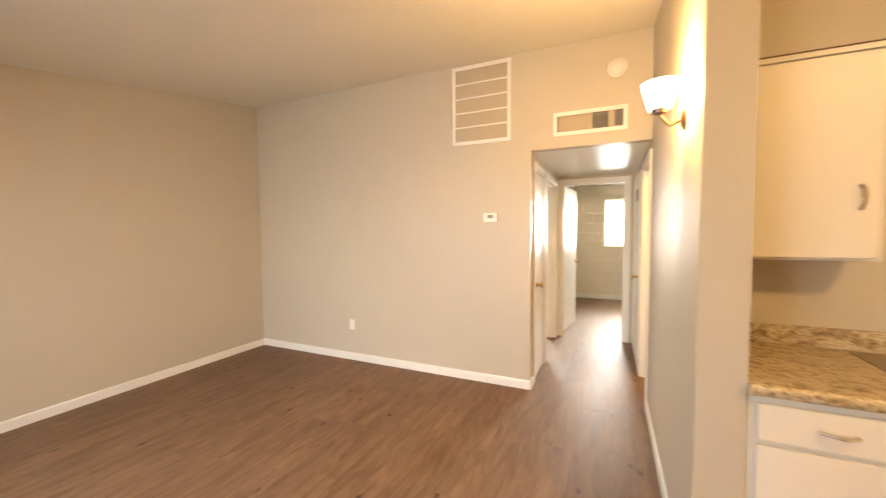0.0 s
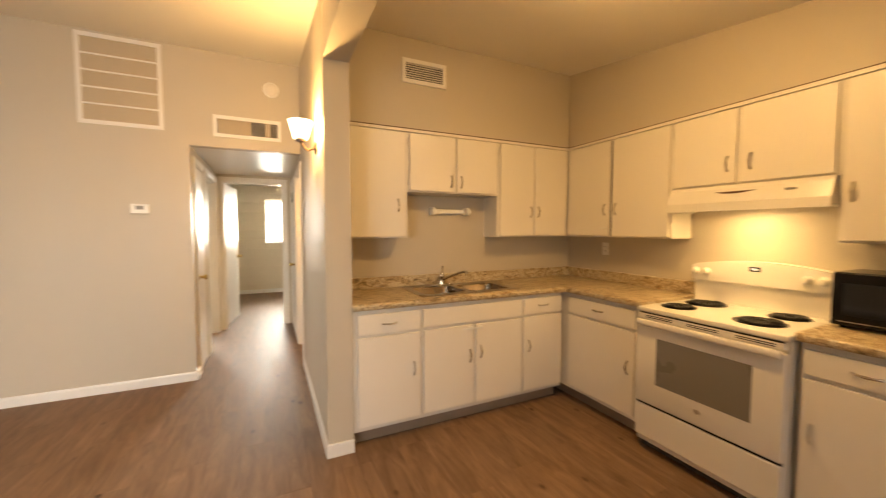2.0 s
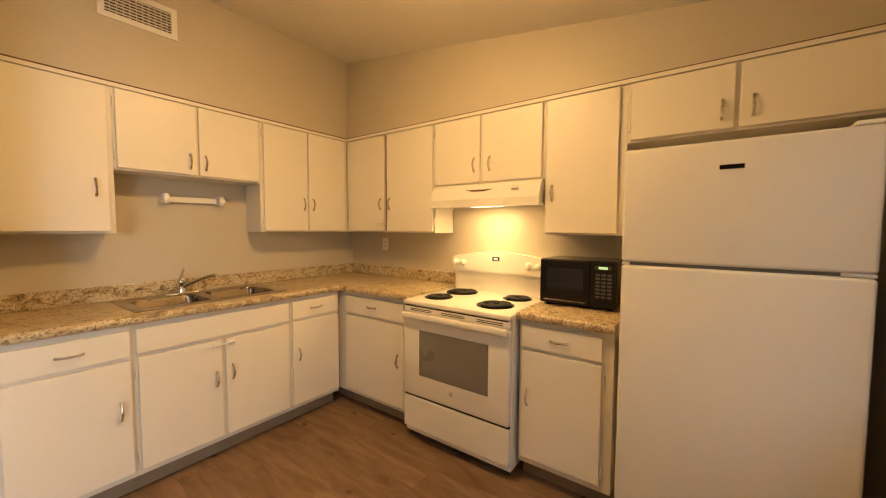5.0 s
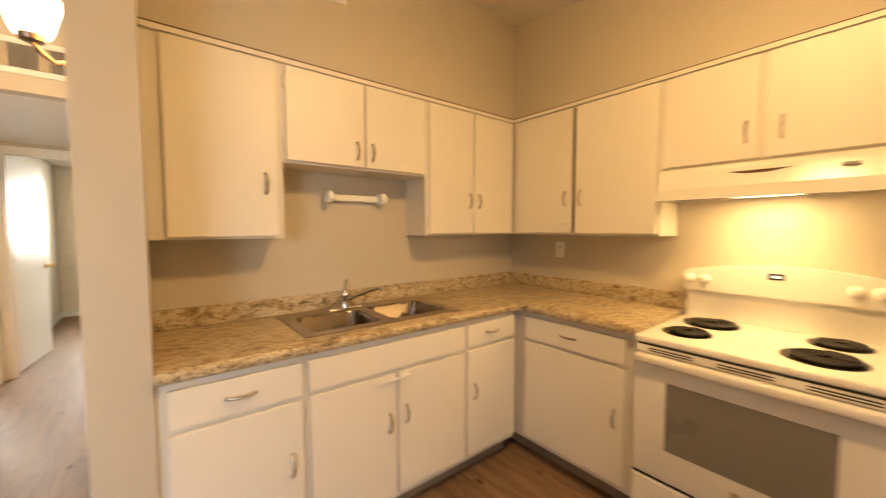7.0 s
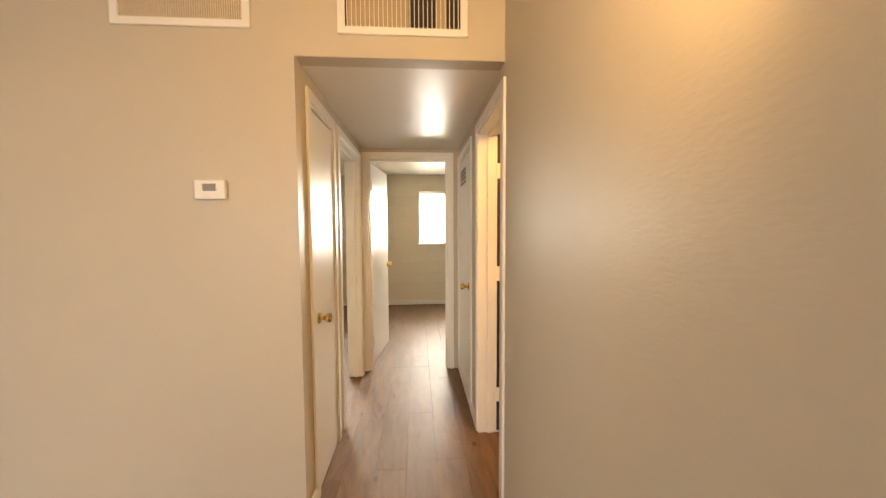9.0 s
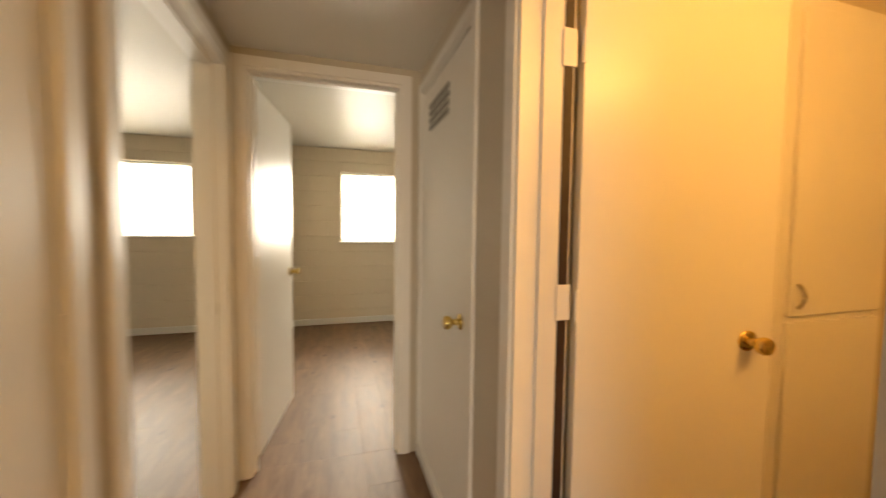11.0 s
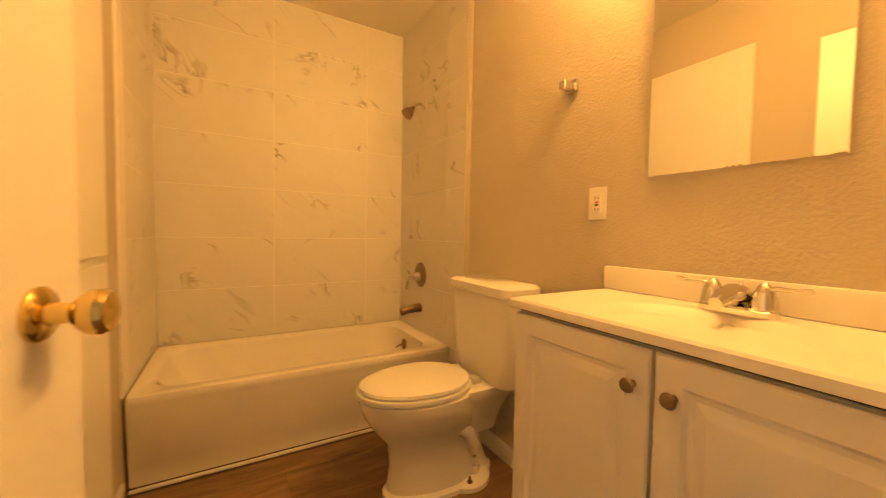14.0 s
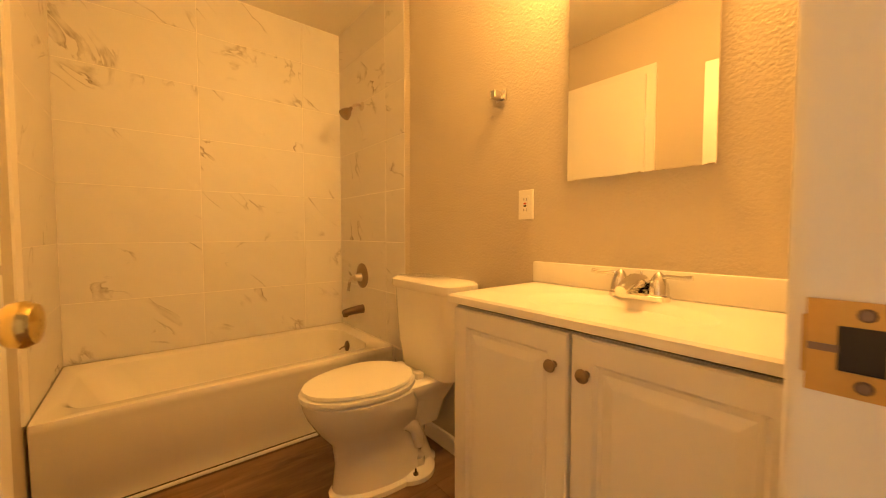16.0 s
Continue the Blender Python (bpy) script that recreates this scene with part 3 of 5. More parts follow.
# ---- windows ----
def window(name, x0, x1, z0, z1, y_in, y_out, label, tilt=38, slats=True):
    """A window in a wall across y, with frame, panes, sill and blinds."""
    e = tagged(new(name), label, "window", "", "structure")
    e.matrix_basis = Matrix.Translation(((x0 + x1) / 2, y_in, z0))
    s = 1 if y_out > y_in else -1
    ya, yb = sorted((y_out - s * 0.055, y_out - s * 0.02))
    bm = boxes(((x0 - 0.001, ya, z0 - 0.001), (x0 + 0.035, yb, z1)), ((x1 - 0.035, ya, z0 - 0.001), (x1 + 0.001, yb, z1)),
               ((x0 + 0.035, ya, z0 - 0.001), (x1 - 0.035, yb, z0 + 0.035)), ((x0 + 0.035, ya, z1 - 0.035), (x1 - 0.035, yb, z1 + 0.001)),
               ((x0 + 0.035, ya, (z0 + z1) / 2 - 0.015), (x1 - 0.035, yb, (z0 + z1) / 2 + 0.015)))
    part("window_frame", bm, WHITE, e)
    ym = (ya + yb) / 2
    for a, b in ((z0 + 0.035, (z0 + z1) / 2 - 0.015), ((z0 + z1) / 2 + 0.015, z1 - 0.035)):
        p = part("pane", box((x0 + 0.035, ym - 0.002, a), (x1 - 0.035, ym + 0.002, b)), GLASS, e)
        p.visible_shadow = False
    y0, y1 = sorted((y_in - s * 0.022, y_out - s * 0.06))
    part("window_sill", box((x0 - 0.03, y0, z0 - 0.022), (x1 + 0.03, y1, z0 + 0.002), 0.004), WHITE, e)
    if slats:
        b = thing("window_blind", ((x0 + x1) / 2, y_in, z1), "white horizontal slat blind lowered over a window", "blind")
        yc = y_in + s * 0.03
        part("head_rail", box((x0 + 0.006, yc - 0.018, z1 - 0.036), (x1 - 0.006, yc + 0.018, z1 - 0.004), 0.003), PLASTIC, b)
        part("bottom_rail", box((x0 + 0.008, yc - 0.012, z0 + 0.006), (x1 - 0.008, yc + 0.012, z0 + 0.022), 0.003), PLASTIC, b)
        bm = bmesh.new()
        a = radians(tilt) * s
        w2, L = 0.0125, (x1 - x0) / 2 - 0.010
        ring_loft(bm, [[(-L, -w2 * math.cos(a), -w2 * math.sin(a)), (-L, 0, 0.0022), (-L, w2 * math.cos(a), w2 * math.sin(a)), (-L, 0, 0.0012)],
                       [(L, -w2 * math.cos(a), -w2 * math.sin(a)), (L, 0, 0.0022), (L, w2 * math.cos(a), w2 * math.sin(a)), (L, 0, 0.0012)]])
        me = mesh_of("slat", bm, SLAT)
        n = int((z1 - z0 - 0.075) / 0.0205)
        for i in range(n):
            o = new("slat", me)
            o.parent = b
            o.matrix_parent_inverse = b.matrix_basis.inverted()
            o.location = ((x0 + x1) / 2, yc, z0 + 0.036 + i * 0.0205)
        for f in (0.18, 0.82):
            part("ladder_cord", tube(bmesh.new(), [(x0 + (x1 - x0) * f, yc - s * 0.014, z0 + 0.02), (x0 + (x1 - x0) * f, yc - s * 0.014, z1 - 0.03)], 0.0012, 5), PLASTIC, b)
    return e


window("window_1", KW[0], KW[1], KW[2], KW[3], YS, YS - 0.12, "white-framed kitchen window behind lowered blinds", 55)
window("window_2", A[0], A[1], A[2], A[3], YN + 0.0, YN + 0.2, "white-framed bedroom window behind lowered blinds", 25)
window("window_3", B[0], B[1], B[2], B[3], YN + 0.0, YN + 0.2, "white-framed bedroom window behind lowered blinds", 25)
window("window_4", LW[0], LW[1], LW[2], LW[3], YS, YS - 0.12, "wide white-framed living room window", 30, False)


# ---- living room and hall fixtures ----
def grille(name, x0, x1, z0, z1, y, label, cat, bars, vertical=False, back=None):
    """A framed air grille on a wall that faces -y."""
    e = thing(name, ((x0 + x1) / 2, y, z0), label, cat)
    f = 0.032
    bm = boxes(((x0, y - 0.014, z0), (x0 + f, y, z1)), ((x1 - f, y - 0.014, z0), (x1, y, z1)), ((x0 + f, y - 0.013, z0), (x1 - f, y, z0 + f)), ((x0 + f, y - 0.013, z1 - f), (x1 - f, y, z1)))
    part("frame", bm, WHITE, e)
    # the default backing paints the duct's shade as a dark sheet
    part("backing", box((x0 + f, y - 0.003, z0 + f), (x1 - f, y - 0.0005, z1 - f)), back or DARK, e)
    for i in range(bars):
        if vertical:
            x = x0 + f + (i + 0.5) * (x1 - x0 - 2 * f) / bars
            part("slat", box((x - 0.0019, y - 0.011, z0 + f), (x + 0.0019, y - 0.004, z1 - f)), CABIN, e)
        else:
            z = z0 + f + (i + 1) * (z1 - z0 - 2 * f) / (bars + 1)
            part("slat", box((x0 + f, y - 0.0125, z - 0.006), (x1 - f, y - 0.0032, z + 0.006)), WHITE, e)
    return e


grille("return_air_grille", -1.285, -0.710, 2.300, 3.038, YB, "tall white return air grille with dusty filter", "air grille", 4, False, FILTER)
rg = bpy.data.objects["return_air_grille"]
for i in range(52):
    x = -1.245 + i * 0.0097
    part("fin", box((x, YB - 0.0031, 2.335), (x + 0.0022, YB - 0.0029 + 0.0002, 3.005)), CABIN, rg)
sv = grille("supply_air_vent", -0.335, 0.245, 2.288, 2.488, YB, "white supply air register over the hall opening", "air vent", 26, True)
part("louver", box((-0.29, YB - 0.0039, 2.325), (-0.02, YB - 0.0031, 2.455)), FILTER, sv, "half-closed damper behind the slats")
part("louver", box((0.10, YB - 0.0039, 2.325), (0.15, YB - 0.0031, 2.455)), FILTER, sv)
kv = thing("kitchen_air_vent", (1.22, 2.012, 2.52), "white kitchen air register with dark louvers", "air vent")
x0, x1, z0, z1, y = 1.040, 1.405, 2.525, 2.705, 2.012
part("frame", boxes(((x0, y - 0.014, z0), (x0 + 0.03, y, z1)), ((x1 - 0.03, y - 0.014, z0), (x1, y, z1)), ((x0 + 0.03, y - 0.013, z0), (x1 - 0.03, y, z0 + 0.03)), ((x0 + 0.03, y - 0.013, z1 - 0.03), (x1 - 0.03, y, z1))), WHITE, kv)
# duct shade behind these slats, painted as a dark sheet
part("backing", box((x0 + 0.03, y - 0.003, z0 + 0.03), (x1 - 0.03, y - 0.0005, z1 - 0.03)), DARK, kv)
for i in range(7):
    z = z0 + 0.04 + i * 0.0165
    part("slat", box((x0 + 0.03, y - 0.011, z), (x1 - 0.03, y - 0.004, z + 0.006)), CABIN, kv)
for i in range(10):
    xx = x0 + 0.05 + i * 0.029
    part("fin", box((xx, y - 0.0135, z0 + 0.03), (xx + 0.003, y - 0.0115, z1 - 0.03)), CABIN, kv)

th = thing("thermostat", (-0.90, YB, 1.60), "small white wall thermostat with grey display", "thermostat")
part("body", box((-0.968, YB - 0.026, 1.556), (-0.836, YB, 1.642), 0.006), PLASTIC, th)
part("display", box((-0.930, YB - 0.0275, 1.592), (-0.874, YB - 0.0255, 1.624)), GREY, th, "grey display")
sd = thing("smoke_detector", (0.163, YB, 2.785), "round white smoke detector on the wall", "smoke detector")
part("base", lathe(bmesh.new(), (0.163, YB, 2.785), (0, -1, 0), [(0, 0.073), (0.012, 0.073), (0.016, 0.068)], 32), PLASTIC, sd, "", True)
part("cover", lathe(bmesh.new(), (0.163, YB - 0.016, 2.785), (0, -1, 0), [(0, 0.060), (0.014, 0.057), (0.022, 0.045), (0.024, 0.02)], 32), CABIN, sd, "", True)


def outlet(x, y, z, label="white duplex wall outlet", axis="y", s=-1, gfci=False):
    e = thing("wall_outlet", (x, y, z), label, "outlet")

    def q(u0, u1, z0, z1, n0, n1, r=0.0):
        n0, n1 = sorted((n0 * s, n1 * s))
        return box((x + u0, y + n0, z + z0), (x + u1, y + n1, z + z1), r) if axis == "y" else box((x + n0, y + u0, z + z0), (x + n1, y + u1, z + z1), r)
    part("cover_plate", q(-0.035, 0.035, -0.057, 0.057, 0, 0.006, 0.002), PLASTIC, e)
    if gfci:
        part("receptacle", q(-0.017, 0.017, -0.034, 0.034, 0.0055, 0.009, 0.001), PLASTIC, e)
        part("reset_button", q(-0.006, 0.006, 0.001, 0.007, 0.0085, 0.011), RED, e, "red reset button")
        part("test_button", q(-0.006, 0.006, -0.008, -0.002, 0.0085, 0.011), BLACK, e, "black test button")
    for zz in (-0.02, 0.02):
        if not gfci:
            part("receptacle", q(-0.016, 0.016, zz - 0.014, zz + 0.014, 0.0055, 0.008, 0.001), PLASTIC, e)
        for u in (-0.006, 0.006):
            part("slot", q(u - 0.001, u + 0.001, zz - 0.005, zz + 0.005, 0.0075, 0.0095), DARK, e)
    return e


outlet(-2.556, YB, 0.41)
outlet(XE, 1.75, 1.24, "white light switch plate under the wall cabinets", "x", -1)
outlet(1.438, BS, 1.196, "white outlet with red and black test buttons", "y", 1, True)

sc = thing("wall_sconce", (XP, 2.0, 1.96), "lit frosted glass sconce with bronze arm", "wall lamp")
part("backplate", lathe(bmesh.new(), (XP, 1.97, 1.965), (-1, 0, 0), [(0, 0.046), (0.010, 0.044), (0.018, 0.030)], 24), BRONZE, sc, "", True)
part("arm", tube(bmesh.new(), [(XP - 0.015, 1.97, 1.965), (XP - 0.06, 1.96, 1.945), (XP - 0.085, 1.93, 1.958), (0.315, 1.92, 1.990)], 0.008), BRONZE, sc, "", True)
part("cup", lathe(bmesh.new(), (0.315, 1.92, 1.985), (0, 0, 1), [(0, 0.012), (0.004, 0.030), (0.022, 0.034)], 20), BRONZE, sc, "", True)
part("shade", lathe(bmesh.new(), (0.315, 1.92, 2.006), (0, 0, 1), [(0, 0.042), (0.02, 0.050), (0.06, 0.061), (0.095, 0.071), (0.115, 0.075), (0.113, 0.071), (0.095, 0.066), (0.06, 0.056), (0.01, 0.039)], 28, True, False), SHADE, sc, "glowing bell-shaped frosted glass", True).visible_shadow = False

kl = thing("ceiling_light", (KLX, KLY, cz(KLY)), "round lit flush ceiling light", "ceiling light")
# unseen pan, made wide to shade the ceiling from the bulb
part("canopy", lathe(bmesh.new(), (KLX, KLY, cz(KLY) + 0.03), (0, 0, -1), [(0, 0.168), (0.050, 0.168), (0.058, 0.160)], 32), PLASTIC, kl, "", True)
part("diffuser", lathe(bmesh.new(), (KLX, KLY, cz(KLY) - 0.027), (0, 0, -1), [(0, 0.150), (0.010, 0.144), (0.020, 0.118), (0.028, 0.07), (0.031, 0.002)], 32), SHADE, kl, "", True).visible_shadow = False



# ---- kitchen cabinets ----
def pull(parent, p, out, along, L=0.092):
    """A bowed metal pull on two feet."""
    p, out, al = Vector(p), Vector(out), Vector(along)
    pts = [p + al * (L * (k / 8 - 0.5)) + out * (0.004 + 0.022 * math.sin(math.pi * k / 8) ** 0.7) for k in range(9)]
    part("pull", tube(bmesh.new(), pts, [0.007, 0.006, 0.005, 0.0058, 0.0075, 0.0058, 0.005, 0.006, 0.007], 8), NICKEL, parent, "bowed metal pull", True)


def run(axis, face):
    """Maps (along, out, z) of a cabinet run to the room: out is away from the face, into the room."""
    if axis == "x":
        return lambda u, o, z: (u, face - o, z)
    return lambda u, o, z: (face - o, u, z)


def rbox(f, u0, u1, o0, o1, z0, z1, r=0.0):
    a, b = f(u0, o0, z0), f(u1, o1, z1)
    return box([min(p, q) for p, q in zip(a, b)], [max(p, q) for p, q in zip(a, b)], r)


def cabinet(name, f, u0, u1, depth, z0, z1, fronts, label, cat, out, along, toe=False, well=None):
    """fronts: (u0, u1, z0, z1, kind, pull_u, pull_z, hinge_u)."""
    e = thing(name, f((u0 + u1) / 2, 0, z0 if not toe else 0), label, cat, "kitchen " + cat + "s")
    part("body", rbox(f, u0, u1, -depth, 0, z0, well or z1, 0.0015), CABIN, e)
    if well:
        for nm, a, b, c, d in (("apron", u0, u1, -0.02, 0), ("back_panel", u0, u1, -depth, -depth + 0.02), ("side_panel", u0, u0 + 0.018, -depth + 0.02, -0.02), ("side_panel", u1 - 0.018, u1, -depth + 0.02, -0.02)):
            part(nm, rbox(f, a, b, c, d, well, z1), CABIN, e)
    if toe:
        part("toe_kick", rbox(f, u0, u1, -depth, -0.075, 0, z0 - 0.0005), TOE, e, "brown recessed toe kick")
    for a, b, c, d, kind, pu, pz, hu in fronts:
        p = part("drawer_front" if kind == "drawer" else "false_front" if kind == "blank" else "cabinet_door", rbox(f, a, b, 0.0006, 0.019, c, d, 0.003), CAB, e)
        if pu is not None:
            pull(p, f(pu, 0.019, pz), out, along if kind == "drawer" else (0, 0, 1))
        if hu is not None:
            for hz in (c + 0.07, d - 0.07):
                part("hinge", rbox(f, hu - 0.005, hu + 0.005, 0.001, 0.014, hz - 0.028, hz + 0.028, 0.002), CABIN, p, "painted surface hinge")
    return e


TOE = mat("brown toe board", (0.26, 0.20, 0.145), 0.5, bump=0.2, scale=50, vary=0.2, big=8)
FX, FY = run("x", 1.648), run("y", 2.343)          # base cabinet faces
UX, UY = run("x", 2.003), run("y", 2.691)          # wall cabinet faces
OX, AX, OY, AY = (0, -1, 0), (1, 0, 0), (-1, 0, 0), (0, 1, 0)
BD, CT = 0.56, 0.903
cabinet("base_cabinet", FX, XQ, 1.044, BD, 0.108, CT, [(0.607, 1.030, 0.742, 0.872, "drawer", 0.815, 0.806, None), (0.607, 1.030, 0.140, 0.722, "door", 0.985, 0.48, None)], "cream painted base cabinet with drawer and door", "base cabinet", OX, AX, True)
sinkc = cabinet("base_cabinet", FX, 1.0445, 1.893, BD, 0.108, CT, [(1.056, 1.880, 0.746, 0.872, "blank", None, 0, None), (1.060, 1.452, 0.140, 0.724, "door", 1.418, 0.50, 1.052), (1.474, 1.880, 0.140, 0.724, "door", 1.508, 0.52, None)], "cream painted sink cabinet with two doors and false drawer", "base cabinet", OX, AX, True, 0.72)
cabinet("base_cabinet", FX, 1.8935, 2.300, BD, 0.108, CT, [(1.908, 2.290, 0.750, 0.872, "drawer", 2.09, 0.815, None), (1.908, 2.290, 0.140, 0.728, "door", 1.95, 0.50, None)], "narrow cream base cabinet in the corner", "base cabinet", OX, AX, True)
cabinet("base_cabinet", FY, 0.928, 2.20, BD, 0.108, CT, [(0.985, 1.585, 0.742, 0.872, "drawer", 1.29, 0.81, None), (0.985, 1.585, 0.140, 0.722, "door", 1.03, 0.47, None)], "cream base cabinet between corner and stove", "base cabinet", OY, AY, True)
cabinet("base_cabinet", FY, -0.335, 0.140, BD, 0.108, CT, [(-0.285, 0.122, 0.755, 0.872, "drawer", -0.08, 0.815, None), (-0.285, 0.122, 0.145, 0.735, "door", 0.085, 0.49, -0.293)], "cream base cabinet beside the refrigerator", "base cabinet", OY, AY, True)
cl = thing("child_lock", (1.46, 1.628, 0.70), "white plastic strap lock across the sink doors", "child lock")
part("pad", box((1.400, 1.619, 0.690), (1.445, 1.6288, 0.716), 0.004), PLASTIC, cl)
part("pad", box((1.485, 1.615, 0.690), (1.525, 1.6288, 0.712), 0.004), PLASTIC, cl)
part("strap", box((1.350, 1.612, 0.697), (1.520, 1.6155, 0.707), 0.001), PLASTIC, cl)

UB, UT = 1.352, 2.167
cabinet("wall_cabinet", UX, XQ, 1.078, 0.215, UB, UT, [(0.635, 1.052, UB + 0.012, UT - 0.018, "door", 0.998, 1.60, None)], "tall single-door cream wall cabinet", "wall cabinet", OX, AX)
cabinet("wall_cabinet", UX, 1.0785, 1.893, 0.215, 1.706, UT, [(1.092, 1.482, 1.718, UT - 0.018, "door", 1.445, 1.80, 1.0855), (1.498, 1.880, 1.718, UT - 0.018, "door", 1.533, 1.80, None)], "short two-door cream wall cabinet over the sink", "wall cabinet", OX, AX)
cabinet("wall_cabinet", UX, 1.8935, 2.690, 0.215, UB, UT, [(1.918, 2.276, UB + 0.012, UT - 0.018, "door", 2.238, 1.575, 1.911), (2.288, 2.650, UB + 0.012, UT - 0.018, "door", 2.322, 1.575, None)], "two-door cream wall cabinet in the corner", "wall cabinet", OX, AX)
cabinet("wall_cabinet", UY, 0.992, 2.0025, 0.232, UB, UT, [(1.512, 1.965, UB + 0.012, UT - 0.018, "door", 1.55, 1.585, None), (1.008, 1.484, UB + 0.012, UT - 0.018, "door", 1.445, 1.585, 1.0015)], "two-door cream wall cabinet with a dark door gap", "wall cabinet", OY, AY)
# thin dark sheet paints the shade of the slit between the two doors
part("gap", box((2.6895, 1.486, UB + 0.015), (2.6905, 1.510, UT - 0.02)), DARK, bpy.data.objects["wall_cabinet.003"], "dark strip as painted shade between doors")
cabinet("wall_cabinet", UY, 0.150, 0.9915, 0.232, 1.690, UT, [(0.602, 0.978, 1.702, UT - 0.018, "door", 0.645, 1.82, None), (0.166, 0.576, 1.702, UT - 0.018, "door", 0.525, 1.82, None)], "short two-door cream wall cabinet over the range hood", "wall cabinet", OY, AY)
cabinet("wall_cabinet", UY, -0.300, 0.1495, 0.232, UB, UT, [(-0.262, 0.134, UB + 0.012, UT - 0.018, "door", 0.100, 1.60, None)], "single-door cream wall cabinet beside the hood", "wall cabinet", OY, AY)
cabinet("wall_cabinet", UY, YS + 0.004, -0.3005, 0.232, 1.845, UT, [(-0.745, -0.318, 1.858, UT - 0.018, "door", -0.700, 1.945, -0.311), (-1.205, -0.765, 1.858, UT - 0.018, "door", -0.812, 1.945, -1.222)], "wide short cream wall cabinet over the refrigerator", "wall cabinet", OY, AY)
sl = thing("slide_latch", (2.67, 1.53, 1.42), "small white slide latch on the cabinet doors", "latch")
part("plate", box((2.662, 1.515, 1.425), (2.672, 1.60, 1.437), 0.002), PLASTIC, sl)
part("bolt", box((2.658, 1.495, 1.400), (2.6715, 1.535, 1.414), 0.002), PLASTIC, sl)
# trim along the cabinet tops, with a brown strip under the soffit
solid("trim_cabinet_top", boxes(((XQ, 1.982, UT - 0.012), (2.67, 2.0025, UT + 0.008)), ((2.668, YS + 0.002, UT - 0.012), (2.6905, 1.981, UT + 0.008))), CAB)
solid("trim_brown_strip", boxes(((XQ, 1.992, UT + 0.0085), (2.69, 2.0118, UT + 0.0185)), ((2.683, YS + 0.002, UT + 0.0085), (2.7048, 1.992, UT + 0.0185))), BROWN)

# paper-towel bar under the sink cabinet
pt = thing("paper_towel_holder", (1.53, YK, 1.57), "white plastic paper towel holder on the wall", "towel holder")
part("bar", box((1.352, YK - 0.030, 1.552), (1.700, YK - 0.008, 1.590), 0.006), PLASTIC, pt)
for x in (1.345, 1.672):
    part("end_bracket", box((x, YK - 0.085, 1.538), (x + 0.034, YK, 1.604), 0.010), PLASTIC, pt)
    part("hub", lathe(bmesh.new(), (x + 0.017, YK - 0.085, 1.571), (0, -1, 0), [(0, 0.021), (0.008, 0.020), (0.012, 0.010)], 16), PLASTIC, pt, "", True)

# ---- counters, sink ----
CZ0, CZ = 0.904, 0.945
SX0, SX1, SY0, SY1 = 1.088, 1.888, 1.712, 2.140
ct = thing("countertop", (1.4, 1.9, CZ0), "brown granite-patterned laminate counter with backsplash", "countertop")


def rolled(f, u0, u1, o_front, o_back):
    """A strip of counter with a rounded front edge."""
    pts = [(-o_back, CZ0), (o_front - 0.006, CZ0), (o_front, CZ0 + 0.008), (o_front, CZ - 0.012), (o_front - 0.005, CZ - 0.004), (o_front - 0.014, CZ), (-o_back, CZ)]
    bm = bmesh.new()
    ring_loft(bm, [[f(u, o, z) for o, z in pts] for u in (u0, u1)])
    return bm


part("counter_front", rolled(FX, XQ + 0.001, 2.295, 0.040, SY0 - 1.648), GRANITE, ct, "", True)
part("counter_left", box((XQ + 0.001, SY0, CZ0), (SX0, YK - 0.001, CZ)), GRANITE, ct)
part("counter_rear", box((SX0, SY1, CZ0), (SX1, YK - 0.001, CZ)), GRANITE, ct)
part("counter_right", box((SX1, SY0, CZ0), (XE - 0.001, YK - 0.001, CZ)), GRANITE, ct)
part("counter_corner", box((2.295, 1.60, CZ0), (XE - 0.001, SY0, CZ)), GRANITE, ct)
part("counter_side", rolled(FY, 0.924, 1.60, 0.040, XE - 2.343 - 0.001), GRANITE, ct, "", True)
part("backsplash", box((XQ + 0.001, YK - 0.021, CZ + 0.0005), (XE - 0.022, YK - 0.001, CZ + 0.092), 0.004), GRANITE, ct)
part("backsplash", box((XE - 0.0215, 0.93, CZ + 0.0005), (XE - 0.001, YK - 0.001, CZ + 0.092), 0.004), GRANITE, ct)
c2 = thing("countertop", (2.6, -0.1, CZ0), "short granite-patterned laminate counter under the microwave", "countertop")
part("counter_slab", rolled(FY, -0.342, 0.148, 0.040, XE - 2.343 - 0.001), GRANITE, c2, "", True)
part("backsplash", box((XE - 0.0215, -0.34, CZ + 0.0005), (XE - 0.001, 0.146, CZ + 0.092), 0.004), GRANITE, c2)


def bowl(x0, x1, y0, y1, z, depth, r=0.06, wall_out=0.004, n=6):
    """An open rounded bowl."""
    def rr(s, zz, rad):
        pts = []
        for cx, cy, a0 in ((x1 - s - rad, y1 - s - rad, 0), (x0 + s + rad, y1 - s - rad, 90), (x0 + s + rad, y0 + s + rad, 180), (x1 - s - rad, y0 + s + rad, 270)):
            pts += [(cx + rad * math.cos(radians(a0 + 90 * k / n)), cy + rad * math.sin(radians(a0 + 90 * k / n)), zz) for k in range(n + 1)]
        return pts
    bm = bmesh.new()
    ring_loft(bm, [rr(0.0, z, r), rr(0.006, z - 0.008, r), rr(0.012, z - depth * 0.75, r * 0.9), rr(0.03, z - depth * 0.95, r * 0.8), rr(0.07, z - depth, r * 0.5)], False, True)
    return bm


